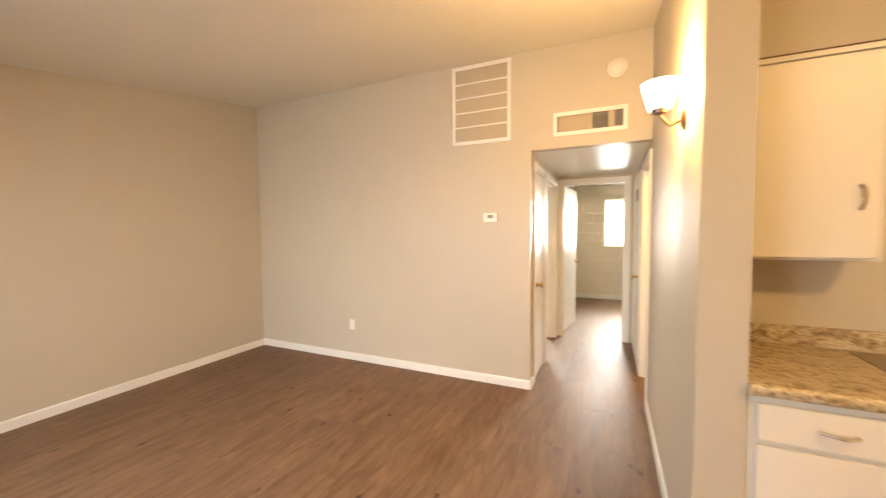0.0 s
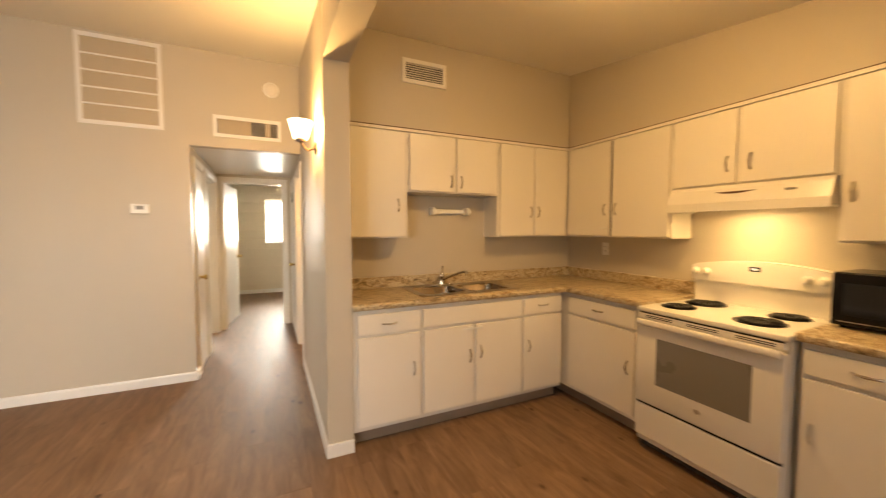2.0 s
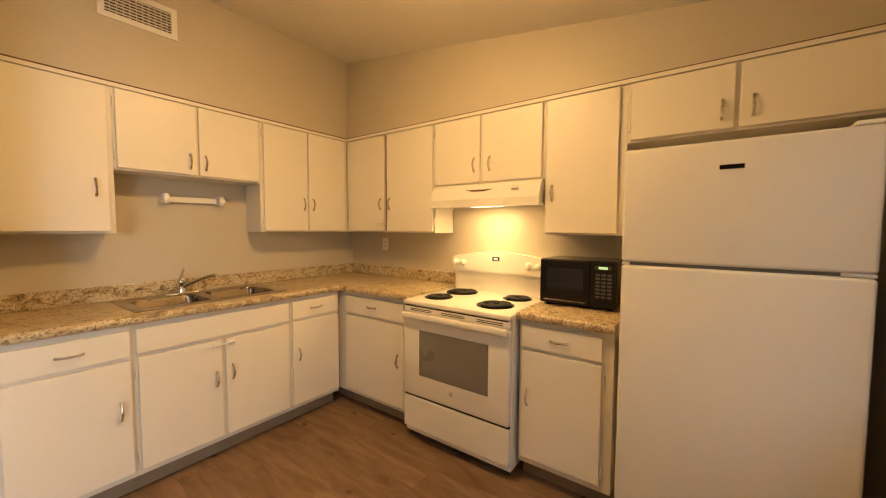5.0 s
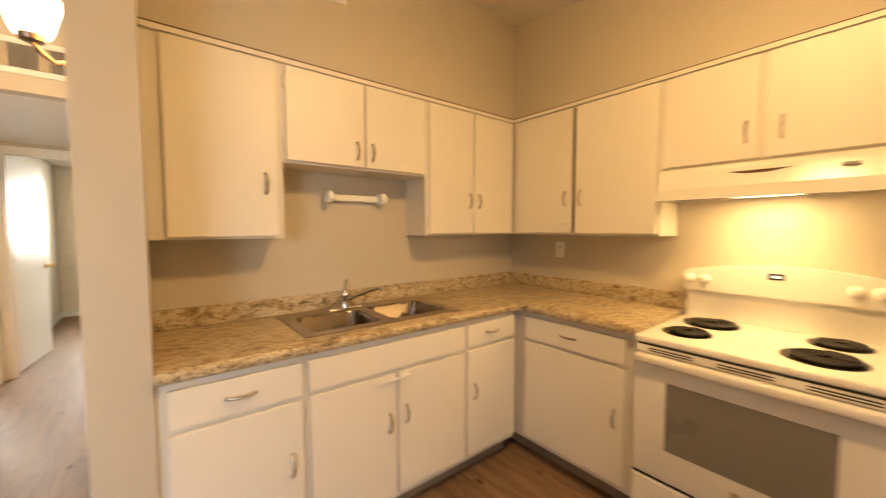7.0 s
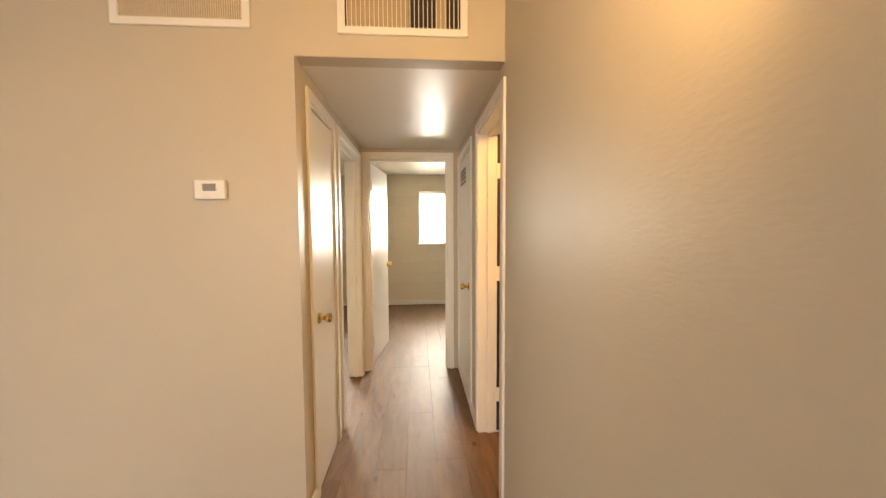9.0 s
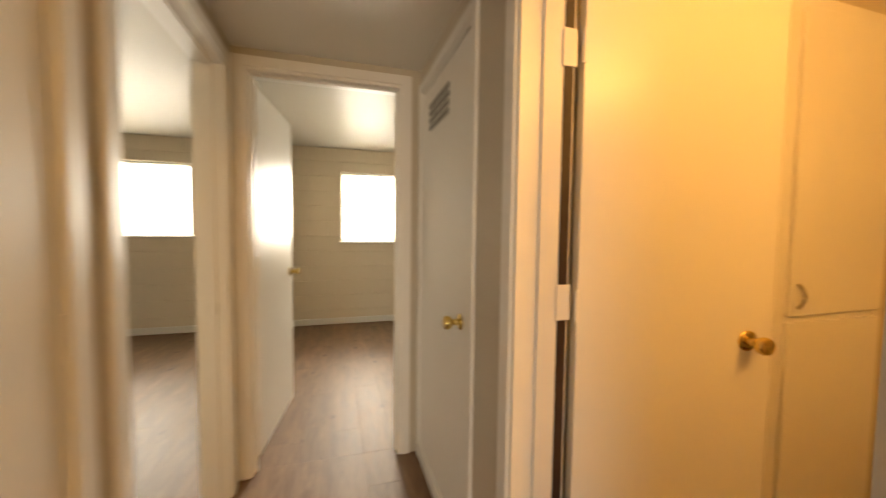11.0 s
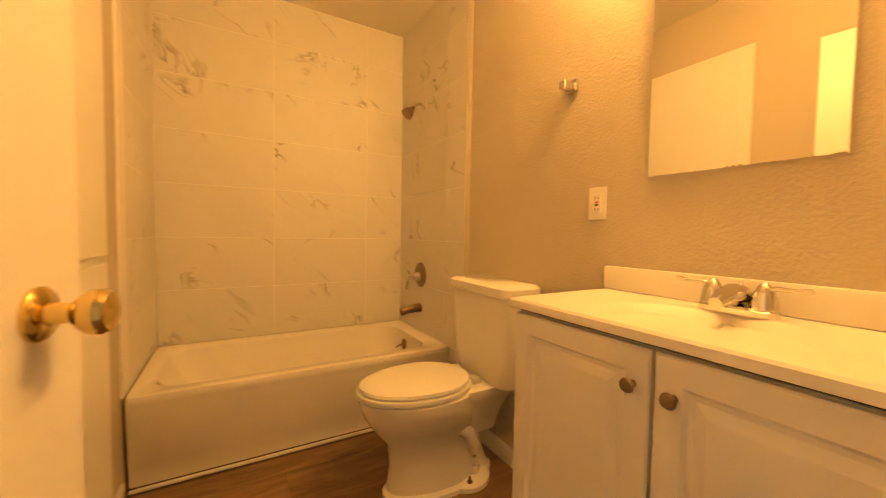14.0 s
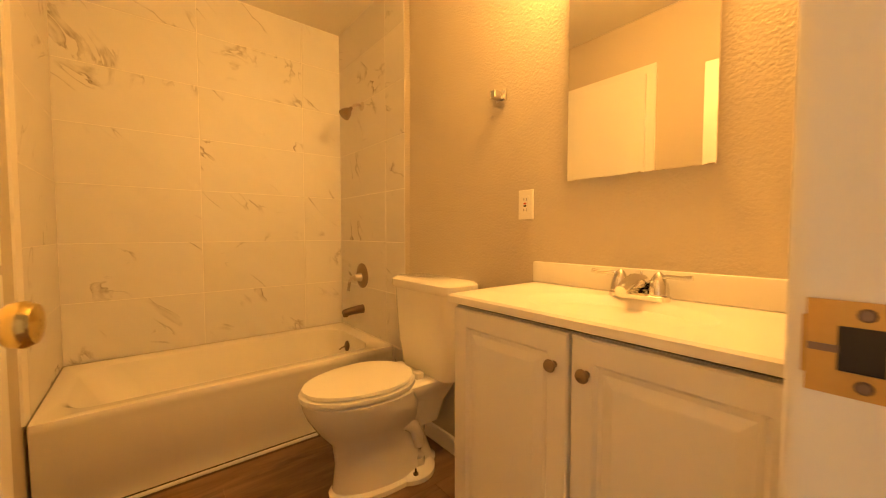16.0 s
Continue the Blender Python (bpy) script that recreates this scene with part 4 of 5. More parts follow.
sk = thing("kitchen_sink", (1.475, 1.92, CZ), "double-bowl stainless steel drop-in kitchen sink", "sink")
BX = ((1.118, 1.464), (1.510, 1.858))
by0, by1 = 1.742, 2.062
rim = boxes(((SX0 - 0.02, SY0 - 0.02, CZ + 0.0005), (SX1 + 0.02, by0 + 0.004, CZ + 0.006)), ((SX0 - 0.02, by1 - 0.004, CZ + 0.0005), (SX1 + 0.02, SY1 + 0.02, CZ + 0.006)),
            ((SX0 - 0.02, by0 + 0.004, CZ + 0.0005), (BX[0][0] + 0.003, by1 - 0.004, CZ + 0.006)), ((BX[0][1] - 0.003, by0 + 0.004, CZ + 0.0005), (BX[1][0] + 0.003, by1 - 0.004, CZ + 0.006)),
            ((BX[1][1] - 0.003, by0 + 0.004, CZ + 0.0005), (SX1 + 0.02, by1 - 0.004, CZ + 0.006)))
part("rim", rim, STEEL, sk)
for a, b in BX:
    part("basin", bowl(a, b, by0, by1, CZ + 0.0055, 0.17), BASIN, sk, "", True)
    part("drain", lathe(bmesh.new(), ((a + b) / 2, (by0 + by1) / 2, CZ - 0.163), (0, 0, 1), [(0, 0.042), (0.003, 0.042), (0.002, 0.03), (0.0005, 0.028)], 20), CHROME, sk, "", True)
    for cx in (a, b):
        for cy in (by0, by1):
            px, py = (cx - 0.020, cx + 0.003) if cx > (a + b) / 2 else (cx - 0.003, cx + 0.020), (cy - 0.020, cy + 0.004) if cy > 1.9 else (cy - 0.004, cy + 0.020)
            part("corner_filler", box((px[0], py[0], CZ + 0.0005), (px[1], py[1], CZ + 0.0045)), STEEL, sk)
fz = CZ + 0.006
fa = thing("kitchen_faucet", (1.415, 2.105, fz), "chrome single-lever kitchen faucet on the sink", "faucet")
part("deck_plate", box((1.315, 2.080, fz), (1.515, 2.130, fz + 0.012), 0.005), CHROME, fa, "", True)
part("body", lathe(bmesh.new(), (1.415, 2.105, fz + 0.012), (0, 0, 1), [(0, 0.028), (0.02, 0.025), (0.055, 0.024), (0.065, 0.026), (0.085, 0.024), (0.098, 0.012)], 20), CHROME, fa, "", True)
part("spout", tube(bmesh.new(), [(1.42, 2.09, fz + 0.05), (1.45, 2.05, fz + 0.075), (1.50, 1.985, fz + 0.108), (1.535, 1.94, fz + 0.125), (1.55, 1.922, fz + 0.122), (1.552, 1.918, fz + 0.108)], [0.014, 0.013, 0.011, 0.010, 0.011, 0.012], 12), CHROME, fa, "", True)
part("lever", tube(bmesh.new(), [(1.415, 2.105, fz + 0.105), (1.422, 2.115, fz + 0.13), (1.436, 2.13, fz + 0.155), (1.440, 2.134, fz + 0.160)], [0.012, 0.008, 0.009, 0.004], 10), CHROME, fa, "", True)

# ---- stove ----
sv = thing("electric_stove", (2.55, 0.535, 0.0), "white freestanding electric coil stove", "stove")
sx, s0, s1, sz = 2.252, 0.155, 0.915, 0.928
part("body", box((sx + 0.03, s0, 0.055), (2.905, s1, sz - 0.03), 0.004), ENAMEL, sv)
for yy in (s0 + 0.05, s1 - 0.05):
    for xx in (sx + 0.09, 2.84):
        part("foot", lathe(bmesh.new(), (xx, yy, 0), (0, 0, 1), [(0, 0.016), (0.056, 0.016)], 10), BLACK, sv)
part("kick_panel", box((sx + 0.06, s0 + 0.01, 0.012), (sx + 0.075, s1 - 0.01, 0.09)), DARK, sv)
part("cooktop", box((sx + 0.002, s0 - 0.003, sz - 0.03), (2.86, s1 + 0.003, sz), 0.009, 3), ENAMEL, sv, "", True)
dr = part("drawer", box((sx + 0.002, s0 + 0.004, 0.095), (sx + 0.032, s1 - 0.004, 0.303), 0.006), ENAMEL, sv)
# near-black bar stands in for the shaded slit over the drawer
part("drawer_gap_shade", box((sx + 0.012, s0 + 0.006, 0.3035), (sx + 0.032, s1 - 0.006, 0.317)), DARK, sv, "dark strip as painted shade above drawer")
dd = part("oven_door", box((sx, s0 + 0.004, 0.3175), (sx + 0.034, s1 - 0.004, 0.842), 0.008, 3), ENAMEL, sv, "", True)
part("oven_window", box((sx - 0.0015, 0.284, 0.457), (sx + 0.004, 0.780, 0.748), 0.001), OVENGLASS, dd, "grey dotted oven window")
part("door_handle", box((sx - 0.034, s0 + 0.012, 0.818), (sx + 0.006, s1 - 0.012, 0.858), 0.012, 3), ENAMEL, dd, "wide white door handle", True)
part("badge", lathe(bmesh.new(), (sx - 0.0005, 0.535, 0.398), (-1, 0, 0), [(0, 0.014), (0.002, 0.013)], 18), NICKEL, dd, "small round metal badge")
part("vent_strip", box((sx + 0.006, s0 + 0.012, 0.860), (sx + 0.03, s1 - 0.012, 0.896)), ENAMEL, sv)
# shade below the cooktop lip, painted as a dark bar
part("lip_gap_shade", box((sx + 0.0052, s0 + 0.014, 0.8905), (sx + 0.012, s1 - 0.014, 0.8975)), DARK, sv, "dark strip as painted shade under the cooktop lip")
# vent slots are dark bars, their inner shade put into the colour
for g in range(3):
    for k in range(2):
        y0, z = 0.20 + g * 0.245, 0.866 + k * 0.010
        part("vent_slot", box((sx + 0.0048, y0, z), (sx + 0.008, y0 + 0.165, z + 0.0048)), DARK, sv)
for cx, cy, rr_ in ((2.45, 0.775, 0.078), (2.705, 0.755, 0.098), (2.45, 0.350, 0.098), (2.715, 0.330, 0.078)):
    bu = part("burner", lathe(bmesh.new(), (cx, cy, sz - 0.001), (0, 0, 1), [(0, rr_ + 0.018), (0.004, rr_ + 0.016), (0.003, rr_ + 0.004), (0.0012, 0.02)], 32), PAN, sv, "black coil burner in its pan", True)
    pts = [(cx + (0.018 + (rr_ - 0.018) * k / 90) * math.cos(k / 90 * 2 * math.pi * 4), cy + (0.018 + (rr_ - 0.018) * k / 90) * math.sin(k / 90 * 2 * math.pi * 4), sz + 0.009) for k in range(91)]
    part("coil", tube(bmesh.new(), pts, 0.0058, 6), COIL, bu, "black spiral coil", True)
bg = bmesh.new()
gp = [(s0 + 0.01, sz - 0.02), (s1 - 0.01, sz - 0.02), (s1 - 0.008, 1.165)] + [(s1 - 0.03 - (s1 - s0 - 0.06) * k / 12, 1.182 + 0.036 * math.sin(math.pi * k / 12)) for k in range(13)] + [(s0 + 0.008, 1.165)]
prism(bg, gp, 0, 2.838, 2.905)
part("backguard", bg, ENAMEL, sv, "white backguard with arched top", False)
pb = bmesh.new()
prism(pb, [(s0 + 0.006, 1.075), (s1 - 0.006, 1.075), (s1 - 0.002, 1.168)] + [(s1 - 0.03 - (s1 - s0 - 0.06) * k / 12, 1.186 + 0.036 * math.sin(math.pi * k / 12)) for k in range(13)] + [(s0 + 0.002, 1.168)], 0, 2.812, 2.8375)
pan = part("control_panel", pb, ENAMEL, sv)
part("display", box((2.8105, 0.515, 1.158), (2.8125, 0.572, 1.186)), BLACK, pan, "small dark clock display")
part("digits", box((2.8098, 0.527, 1.166), (2.8106, 0.560, 1.178)), BLUE, pan)
for yy in (0.228, 0.298, 0.818, 0.884):
    part("knob", lathe(bmesh.new(), (2.812, yy, 1.135), (-1, 0, 0), [(0, 0.026), (0.006, 0.025), (0.010, 0.019), (0.030, 0.016), (0.032, 0.012)], 20), ENAMEL, pan, "white control knob", True)

# ---- range hood ----
rh = thing("range_hood", (2.65, 0.57, 1.535), "white under-cabinet range hood with lit lamp", "range hood")
hb = bmesh.new()
prism(hb, [(2.622, 1.548), (2.622, 1.585), (2.652, 1.668), (2.672, 1.6895), (XE - 0.002, 1.6895), (XE - 0.002, 1.548)], 1, 0.160, 0.985)
part("canopy", hb, ENAMEL, rh)
part("lip", boxes(((2.616, 0.158, 1.532), (2.634, 0.987, 1.562)), ((2.634, 0.158, 1.532), (XE - 0.003, 0.170, 1.5445)), ((2.634, 0.975, 1.532), (XE - 0.003, 0.987, 1.5445))), ENAMEL, rh)
part("lamp_lens", box((2.66, 0.47, 1.538), (2.76, 0.70, 1.5478)), LENS, rh, "glowing lamp lens")
gb_ = bmesh.new()
prism(gb_, [(0.48, 1.648)] + [(0.48 + 0.22 * k / 8, 1.650 - 0.018 * math.sin(math.pi * k / 8)) for k in range(1, 8)] + [(0.70, 1.648)], 0, 2.640, 2.655)
part("grip_patch", gb_, BROWN, rh, "dark brown curved patch")
part("switch", box((2.628, 0.30, 1.632), (2.645, 0.345, 1.644), 0.002), GREY, rh)

# ---- microwave ----
mw = thing("microwave_oven", (2.63, -0.10, CZ), "black countertop microwave with green clock", "microwave")
part("case", box((2.425, -0.302, CZ + 0.012), (2.72, 0.112, 1.214), 0.006), BLACK, mw)
for yy in (-0.27, 0.08):
    for xx in (2.46, 2.69):
        part("foot", lathe(bmesh.new(), (xx, yy, CZ), (0, 0, 1), [(0, 0.012), (0.014, 0.012)], 10), BLACK, mw)
md = part("door", box((2.408, -0.170, CZ + 0.016), (2.4265, 0.110, 1.210), 0.004), BLACK, mw)
part("window", box((2.4065, -0.135, 1.010), (2.4085, 0.070, 1.165)), BLACKG, md, "dark see-through window")
part("chrome_strip", box((2.4065, -0.150, 0.978), (2.4085, 0.085, 0.982)), NICKEL, md, "thin shiny strip")
mp_ = part("control_panel", box((2.410, -0.300, CZ + 0.016), (2.4265, -0.1725, 1.210), 0.004), BLACK, mw)
part("display", box((2.4085, -0.280, 1.168), (2.4105, -0.195, 1.190)), DARK, mp_)
part("digits", box((2.4078, -0.262, 1.173), (2.4086, -0.215, 1.185)), GREEN, mp_, "green clock digits")
for r_ in range(7):
    for c_ in range(3):
        part("button", box((2.4095, -0.282 + c_ * 0.030, 1.135 - r_ * 0.020), (2.4104, -0.260 + c_ * 0.030, 1.147 - r_ * 0.020)), BUTTON, mp_)

mw.matrix_basis = Matrix.Translation((2.63 + 0.175, -0.10 + 0.016, CZ))      # pushed back against the wall

# ---- refrigerator ----
fr = thing("refrigerator", (2.56, -0.742, 0), "white top-freezer refrigerator with textured doors", "refrigerator")
f0, f1 = -1.112, -0.372
part("body", box((2.300, f0 + 0.004, 0.03), (2.90, f1 - 0.004, 1.708), 0.006), FRIDGEW, fr)
part("freezer_door", box((2.233, f0, 1.250), (2.296, f1, 1.722), 0.014, 4), FRIDGEW, fr, "", True)
part("fridge_door", box((2.233, f0, 0.080), (2.296, f1, 1.236), 0.014, 4), FRIDGEW, fr, "", True)
part("gasket", box((2.262, f0 + 0.01, 0.085), (2.301, f1 - 0.01, 1.715)), GREY, fr, "grey door gasket")
part("toe_grille", box((2.29, f0 + 0.01, 0.012), (2.302, f1 - 0.01, 0.076)), BLACK, fr)
part("badge", box((2.231, -0.771, 1.613), (2.2335, -0.697, 1.630), 0.001), BLACK, fr, "small dark badge")
part("hinge_cover", box((2.240, f0 + 0.004, 1.7225), (2.33, f0 + 0.07, 1.738), 0.005), PLASTIC, fr)
part("hinge_plate", box((2.240, f0 + 0.002, 1.2365), (2.30, f0 + 0.085, 1.2495), 0.002), NICKEL, fr, "metal middle hinge")
part("hinge_plate", box((2.240, f1 - 0.03, 1.2365), (2.28, f1 - 0.002, 1.2495), 0.002), PLASTIC, fr)
for yy in (f0 + 0.06, f1 - 0.06):
    for xx in (2.36, 2.84):
        part("foot", lathe(bmesh.new(), (xx, yy, 0), (0, 0, 1), [(0, 0.02), (0.032, 0.02)], 10), BLACK, fr)


# ---- bathroom ----
tub = thing("bathtub", (2.8, 3.46, 0), "white alcove bathtub with straight apron", "bathtub")
tx0, tx1, ty0, ty1, tz = 2.412, BE - 0.012, BS + 0.012, BN - 0.012, 0.408


def rrect(x0, x1, y0, y1, r, z, n=6):
    pts = []
    for cx, cy, a0 in ((x1 - r, y1 - r, 0), (x0 + r, y1 - r, 90), (x0 + r, y0 + r, 180), (x1 - r, y0 + r, 270)):
        pts += [(cx + r * math.cos(radians(a0 + 90 * k / n)), cy + r * math.sin(radians(a0 + 90 * k / n)), z) for k in range(n + 1)]
    return pts


tb = bmesh.new()
ring_loft(tb, [rrect(tx0 + 0.046, tx1, ty0, ty1, 0.004, 0.02), rrect(tx0 + 0.042, tx1, ty0, ty1, 0.004, 0.098), rrect(tx0 + 0.030, tx1, ty0, ty1, 0.004, 0.120), rrect(tx0 + 0.014, tx1, ty0, ty1, 0.004, 0.34),
               rrect(tx0 + 0.005, tx1, ty0, ty1, 0.006, 0.372), rrect(tx0, tx1, ty0, ty1, 0.01, 0.392), rrect(tx0 + 0.006, tx1 - 0.002, ty0 + 0.002, ty1 - 0.002, 0.012, tz),
               rrect(tx0 + 0.075, tx1 - 0.045, ty0 + 0.065, ty1 - 0.055, 0.13, tz - 0.001), rrect(tx0 + 0.092, tx1 - 0.060, ty0 + 0.082, ty1 - 0.075, 0.14, tz - 0.015),
               rrect(tx0 + 0.12, tx1 - 0.085, ty0 + 0.11, ty1 - 0.20, 0.15, 0.16), rrect(tx0 + 0.17, tx1 - 0.13, ty0 + 0.16, ty1 - 0.30, 0.12, 0.085), rrect(tx0 + 0.25, tx1 - 0.21, ty0 + 0.26, ty1 - 0.42, 0.06, 0.075)], True, True)
part("shell", tb, PORC, tub, "", True)
part("base_strip", box((tx0 + 0.034, ty0, 0.0), (tx0 + 0.047, ty1, 0.014), 0.003), WHITE, tub, "white caulked base strip")
ofy = ty0 + 0.101
part("overflow_plate", lathe(bmesh.new(), (2.865, ofy - 0.006, 0.315), (0, 1, 0.12), [(0, 0.036), (0.004, 0.035), (0.008, 0.028)], 24), BRONZE, tub, "bronze overflow plate", True)
part("overflow_lever", tube(bmesh.new(), [(2.865, ofy, 0.318), (2.872, ofy + 0.03, 0.308), (2.878, ofy + 0.045, 0.296)], 0.005, 8), BRONZE, tub, "", True)

YT = BS + 0.011                                   # face of the tiles on the south wall
sh = thing("shower", (2.83, YT, 1.93), "bronze shower head on a bent arm", "shower head")
part("flange", lathe(bmesh.new(), (2.80, YT, 1.930), (0, 1, 0), [(0, 0.030), (0.006, 0.028), (0.012, 0.014)], 24), NICKEL, sh, "", True)
part("arm", tube(bmesh.new(), [(2.80, YT, 1.930), (2.79, YT + 0.035, 1.930), (2.78, YT + 0.065, 1.918), (2.78, YT + 0.09, 1.892)], 0.010, 12), NICKEL, sh, "", True)
part("head", lathe(bmesh.new(), (2.78, YT + 0.086, 1.896), (0, 0.68, -0.73), [(0, 0.012), (0.02, 0.014), (0.035, 0.028), (0.060, 0.037), (0.078, 0.038), (0.080, 0.033), (0.078, 0.001)], 24), PEWTER, sh, "dark ribbed spray head", True)
sm = thing("shower_mixer", (2.82, YT, 0.785), "bronze round shower mixer with lever", "shower valve")
part("escutcheon", lathe(bmesh.new(), (2.82, YT, 0.795), (0, 1, 0), [(0, 0.085), (0.004, 0.084), (0.010, 0.070), (0.014, 0.035)], 36), PEWTER, sm, "", True)
part("stem", lathe(bmesh.new(), (2.82, YT + 0.012, 0.785), (0, 1, 0), [(0, 0.030), (0.02, 0.026), (0.045, 0.022), (0.052, 0.012)], 20), NICKEL, sm, "", True)
part("lever", tube(bmesh.new(), [(2.82, YT + 0.05, 0.787), (2.835, YT + 0.072, 0.782), (2.842, YT + 0.085, 0.76), (2.845, YT + 0.088, 0.72), (2.845, YT + 0.092, 0.695)], [0.013, 0.012, 0.010, 0.009, 0.011], 10), NICKEL, sm, "", True)
so = thing("tub_spout", (2.82, YT, 0.560), "bronze tub spout over the bathtub", "tub spout")
part("spout", tube(bmesh.new(), [(2.82, YT, 0.567), (2.82, YT + 0.03, 0.567), (2.82, YT + 0.09, 0.561), (2.82, YT + 0.135, 0.553), (2.82, YT + 0.142, 0.551)], [0.031, 0.029, 0.026, 0.024, 0.018], 16), BRONZE, so, "", True)
part("outlet", lathe(bmesh.new(), (2.82, YT + 0.125, 0.550), (0, 0, -1), [(0, 0.018), (0.022, 0.017)], 14), BRONZE, so)

# toilet
to = thing("toilet", (1.955, 3.07, 0), "white two-piece toilet with lid closed", "toilet")
TX, KX = 1.938, 1.898                            # middles of bowl and tank


def oval(cy, ax, ay_f, ay_b, z, n=28):
    cy, z = cy + 0.025, z * 1.075
    return [(TX + ax * math.cos(2 * math.pi * k / n), cy + (ay_f if math.sin(2 * math.pi * k / n) > 0 else ay_b) * math.sin(2 * math.pi * k / n), z) for k in range(n)]


bm = bmesh.new()
ring_loft(bm, [oval(3.03, 0.124, 0.265, 0.26, 0.0), oval(3.03, 0.124, 0.265, 0.26, 0.018), oval(3.03, 0.110, 0.250, 0.24, 0.03), oval(3.05, 0.098, 0.218, 0.22, 0.13), oval(3.07, 0.102, 0.210, 0.21, 0.21), oval(3.08, 0.140, 0.255, 0.22, 0.27),
               oval(3.10, 0.168, 0.275, 0.24, 0.33), oval(3.11, 0.180, 0.285, 0.24, 0.375), oval(3.11, 0.182, 0.287, 0.24, 0.395), oval(3.11, 0.175, 0.28, 0.235, 0.402)])
part("bowl", bm, PORC, to, "", True)
bm = bmesh.new()
ring_loft(bm, [oval(2.93, 0.100, 0.11, 0.11, 0.02), oval(2.93, 0.080, 0.10, 0.10, 0.06), oval(2.93, 0.072, 0.10, 0.095, 0.12), oval(2.94, 0.082, 0.13, 0.11, 0.19), oval(2.95, 0.100, 0.15, 0.14, 0.25), oval(2.95, 0.125, 0.16, 0.17, 0.32), oval(2.95, 0.135, 0.16, 0.19, 0.37)])
part("pedestal", bm, PORC, to, "", True)
for s in (-1, 1):
    way = [(0.050, 3.16, 0.16), (0.066, 3.11, 0.205), (0.078, 3.05, 0.235), (0.082, 2.99, 0.240), (0.082, 2.945, 0.215), (0.076, 2.918, 0.170), (0.070, 2.908, 0.120), (0.068, 2.908, 0.070), (0.070, 2.91, 0.025)]
    part("trapway", tube(bmesh.new(), [(TX + s * a, b + 0.025, c * 1.075) for a, b, c in way], [0.012, 0.022, 0.028, 0.031, 0.032, 0.032, 0.031, 0.033, 0.040], 16), PORC, to, "sculpted trapway", True)
bm = bmesh.new()
ring_loft(bm, [oval(2.93, 0.150, 0.13, 0.13, 0.0), oval(2.93, 0.150, 0.13, 0.13, 0.018), oval(2.93, 0.140, 0.12, 0.12, 0.028), oval(2.93, 0.105, 0.10, 0.10, 0.040)])
part("foot", bm, PORC, to, "flared foot with bolts", True)
bm = bmesh.new()
ring_loft(bm, [rrect(TX - 0.085, TX + 0.085, 2.80, 3.045, 0.05, 0.215), rrect(TX - 0.105, TX + 0.105, 2.775, 3.065, 0.05, 0.312), rrect(TX - 0.140, TX + 0.140, 2.748, 3.075, 0.05, 0.382), rrect(TX - 0.155, TX + 0.155, 2.742, 3.075, 0.04, 0.414), rrect(TX - 0.153, TX + 0.153, 2.744, 3.075, 0.04, 0.432), rrect(TX - 0.145, TX + 0.145, 2.75, 3.07, 0.04, 0.4365)])
part("tank_shelf", bm, PORC, to, "", True)
bm = bmesh.new()
ring_loft(bm, [rrect(KX - 0.180, KX + 0.180, 2.735, 2.890, 0.05, 0.438), rrect(KX - 0.205, KX + 0.205, 2.728, 2.905, 0.05, 0.57), rrect(KX - 0.224, KX + 0.224, 2.724, 2.912, 0.05, 0.822)])
part("tank", bm, PORC, to, "", True)
bm = bmesh.new()
ring_loft(bm, [rrect(KX - 0.234, KX + 0.234, 2.722, 2.924, 0.06, 0.8225), rrect(KX - 0.240, KX + 0.240, 2.720, 2.930, 0.062, 0.834), rrect(KX - 0.238, KX + 0.238, 2.721, 2.928, 0.062, 0.862), rrect(KX - 0.218, KX + 0.218, 2.735, 2.907, 0.055, 0.876)])
part("tank_lid", bm, PORC, to, "", True)
bm = bmesh.new()
ring_loft(bm, [oval(3.115, 0.182, 0.288, 0.205, 0.403), oval(3.115, 0.186, 0.292, 0.207, 0.410), oval(3.115, 0.184, 0.290, 0.206, 0.422)])
part("seat", bm, PLASTIC, to, "", True)
bm = bmesh.new()
ring_loft(bm, [oval(3.115, 0.166, 0.272, 0.190, 0.4235), oval(3.115, 0.174, 0.280, 0.195, 0.430), oval(3.115, 0.172, 0.278, 0.194, 0.441), oval(3.115, 0.145, 0.240, 0.160, 0.447)])
part("lid", bm, PLASTIC, to, "closed white lid", True)
for s in (-1, 1):
    part("hinge", box((TX + s * 0.075 - 0.022, 2.915, 0.433), (TX + s * 0.075 + 0.022, 2.955, 0.464), 0.006), PLASTIC, to)
    part("floor_bolt", lathe(bmesh.new(), (TX + s * 0.122, 2.980, 0.032), (0, 0, 1), [(0, 0.012), (0.006, 0.012), (0.007, 0.005), (0.026, 0.004)], 10), BRONZE, to, "rusty floor bolt")

# vanity
va = thing("bathroom_vanity", (0.97, 2.95, 0), "white vanity cabinet with raised-panel doors", "vanity")
v0, v1, vf = XQ + 0.002, 1.376, 3.124
part("body", box((v0, BS + 0.001, 0.09), (v1, vf, 0.770), 0.002), VANITY, va)
part("apron", box((v0, vf - 0.018, 0.770), (v1, vf, 0.864)), VANITY, va)
# the counter's shadow line, put in as a dark strip
part("shadow_strip", box((v0, vf - 0.018, 0.8645), (v1, vf - 0.004, 0.8755)), GAPSHADE, va, "dark strip as painted shade under the counter")
part("back_panel", box((v0, BS + 0.001, 0.770), (v1, BS + 0.015, 0.874)), VANITY, va)
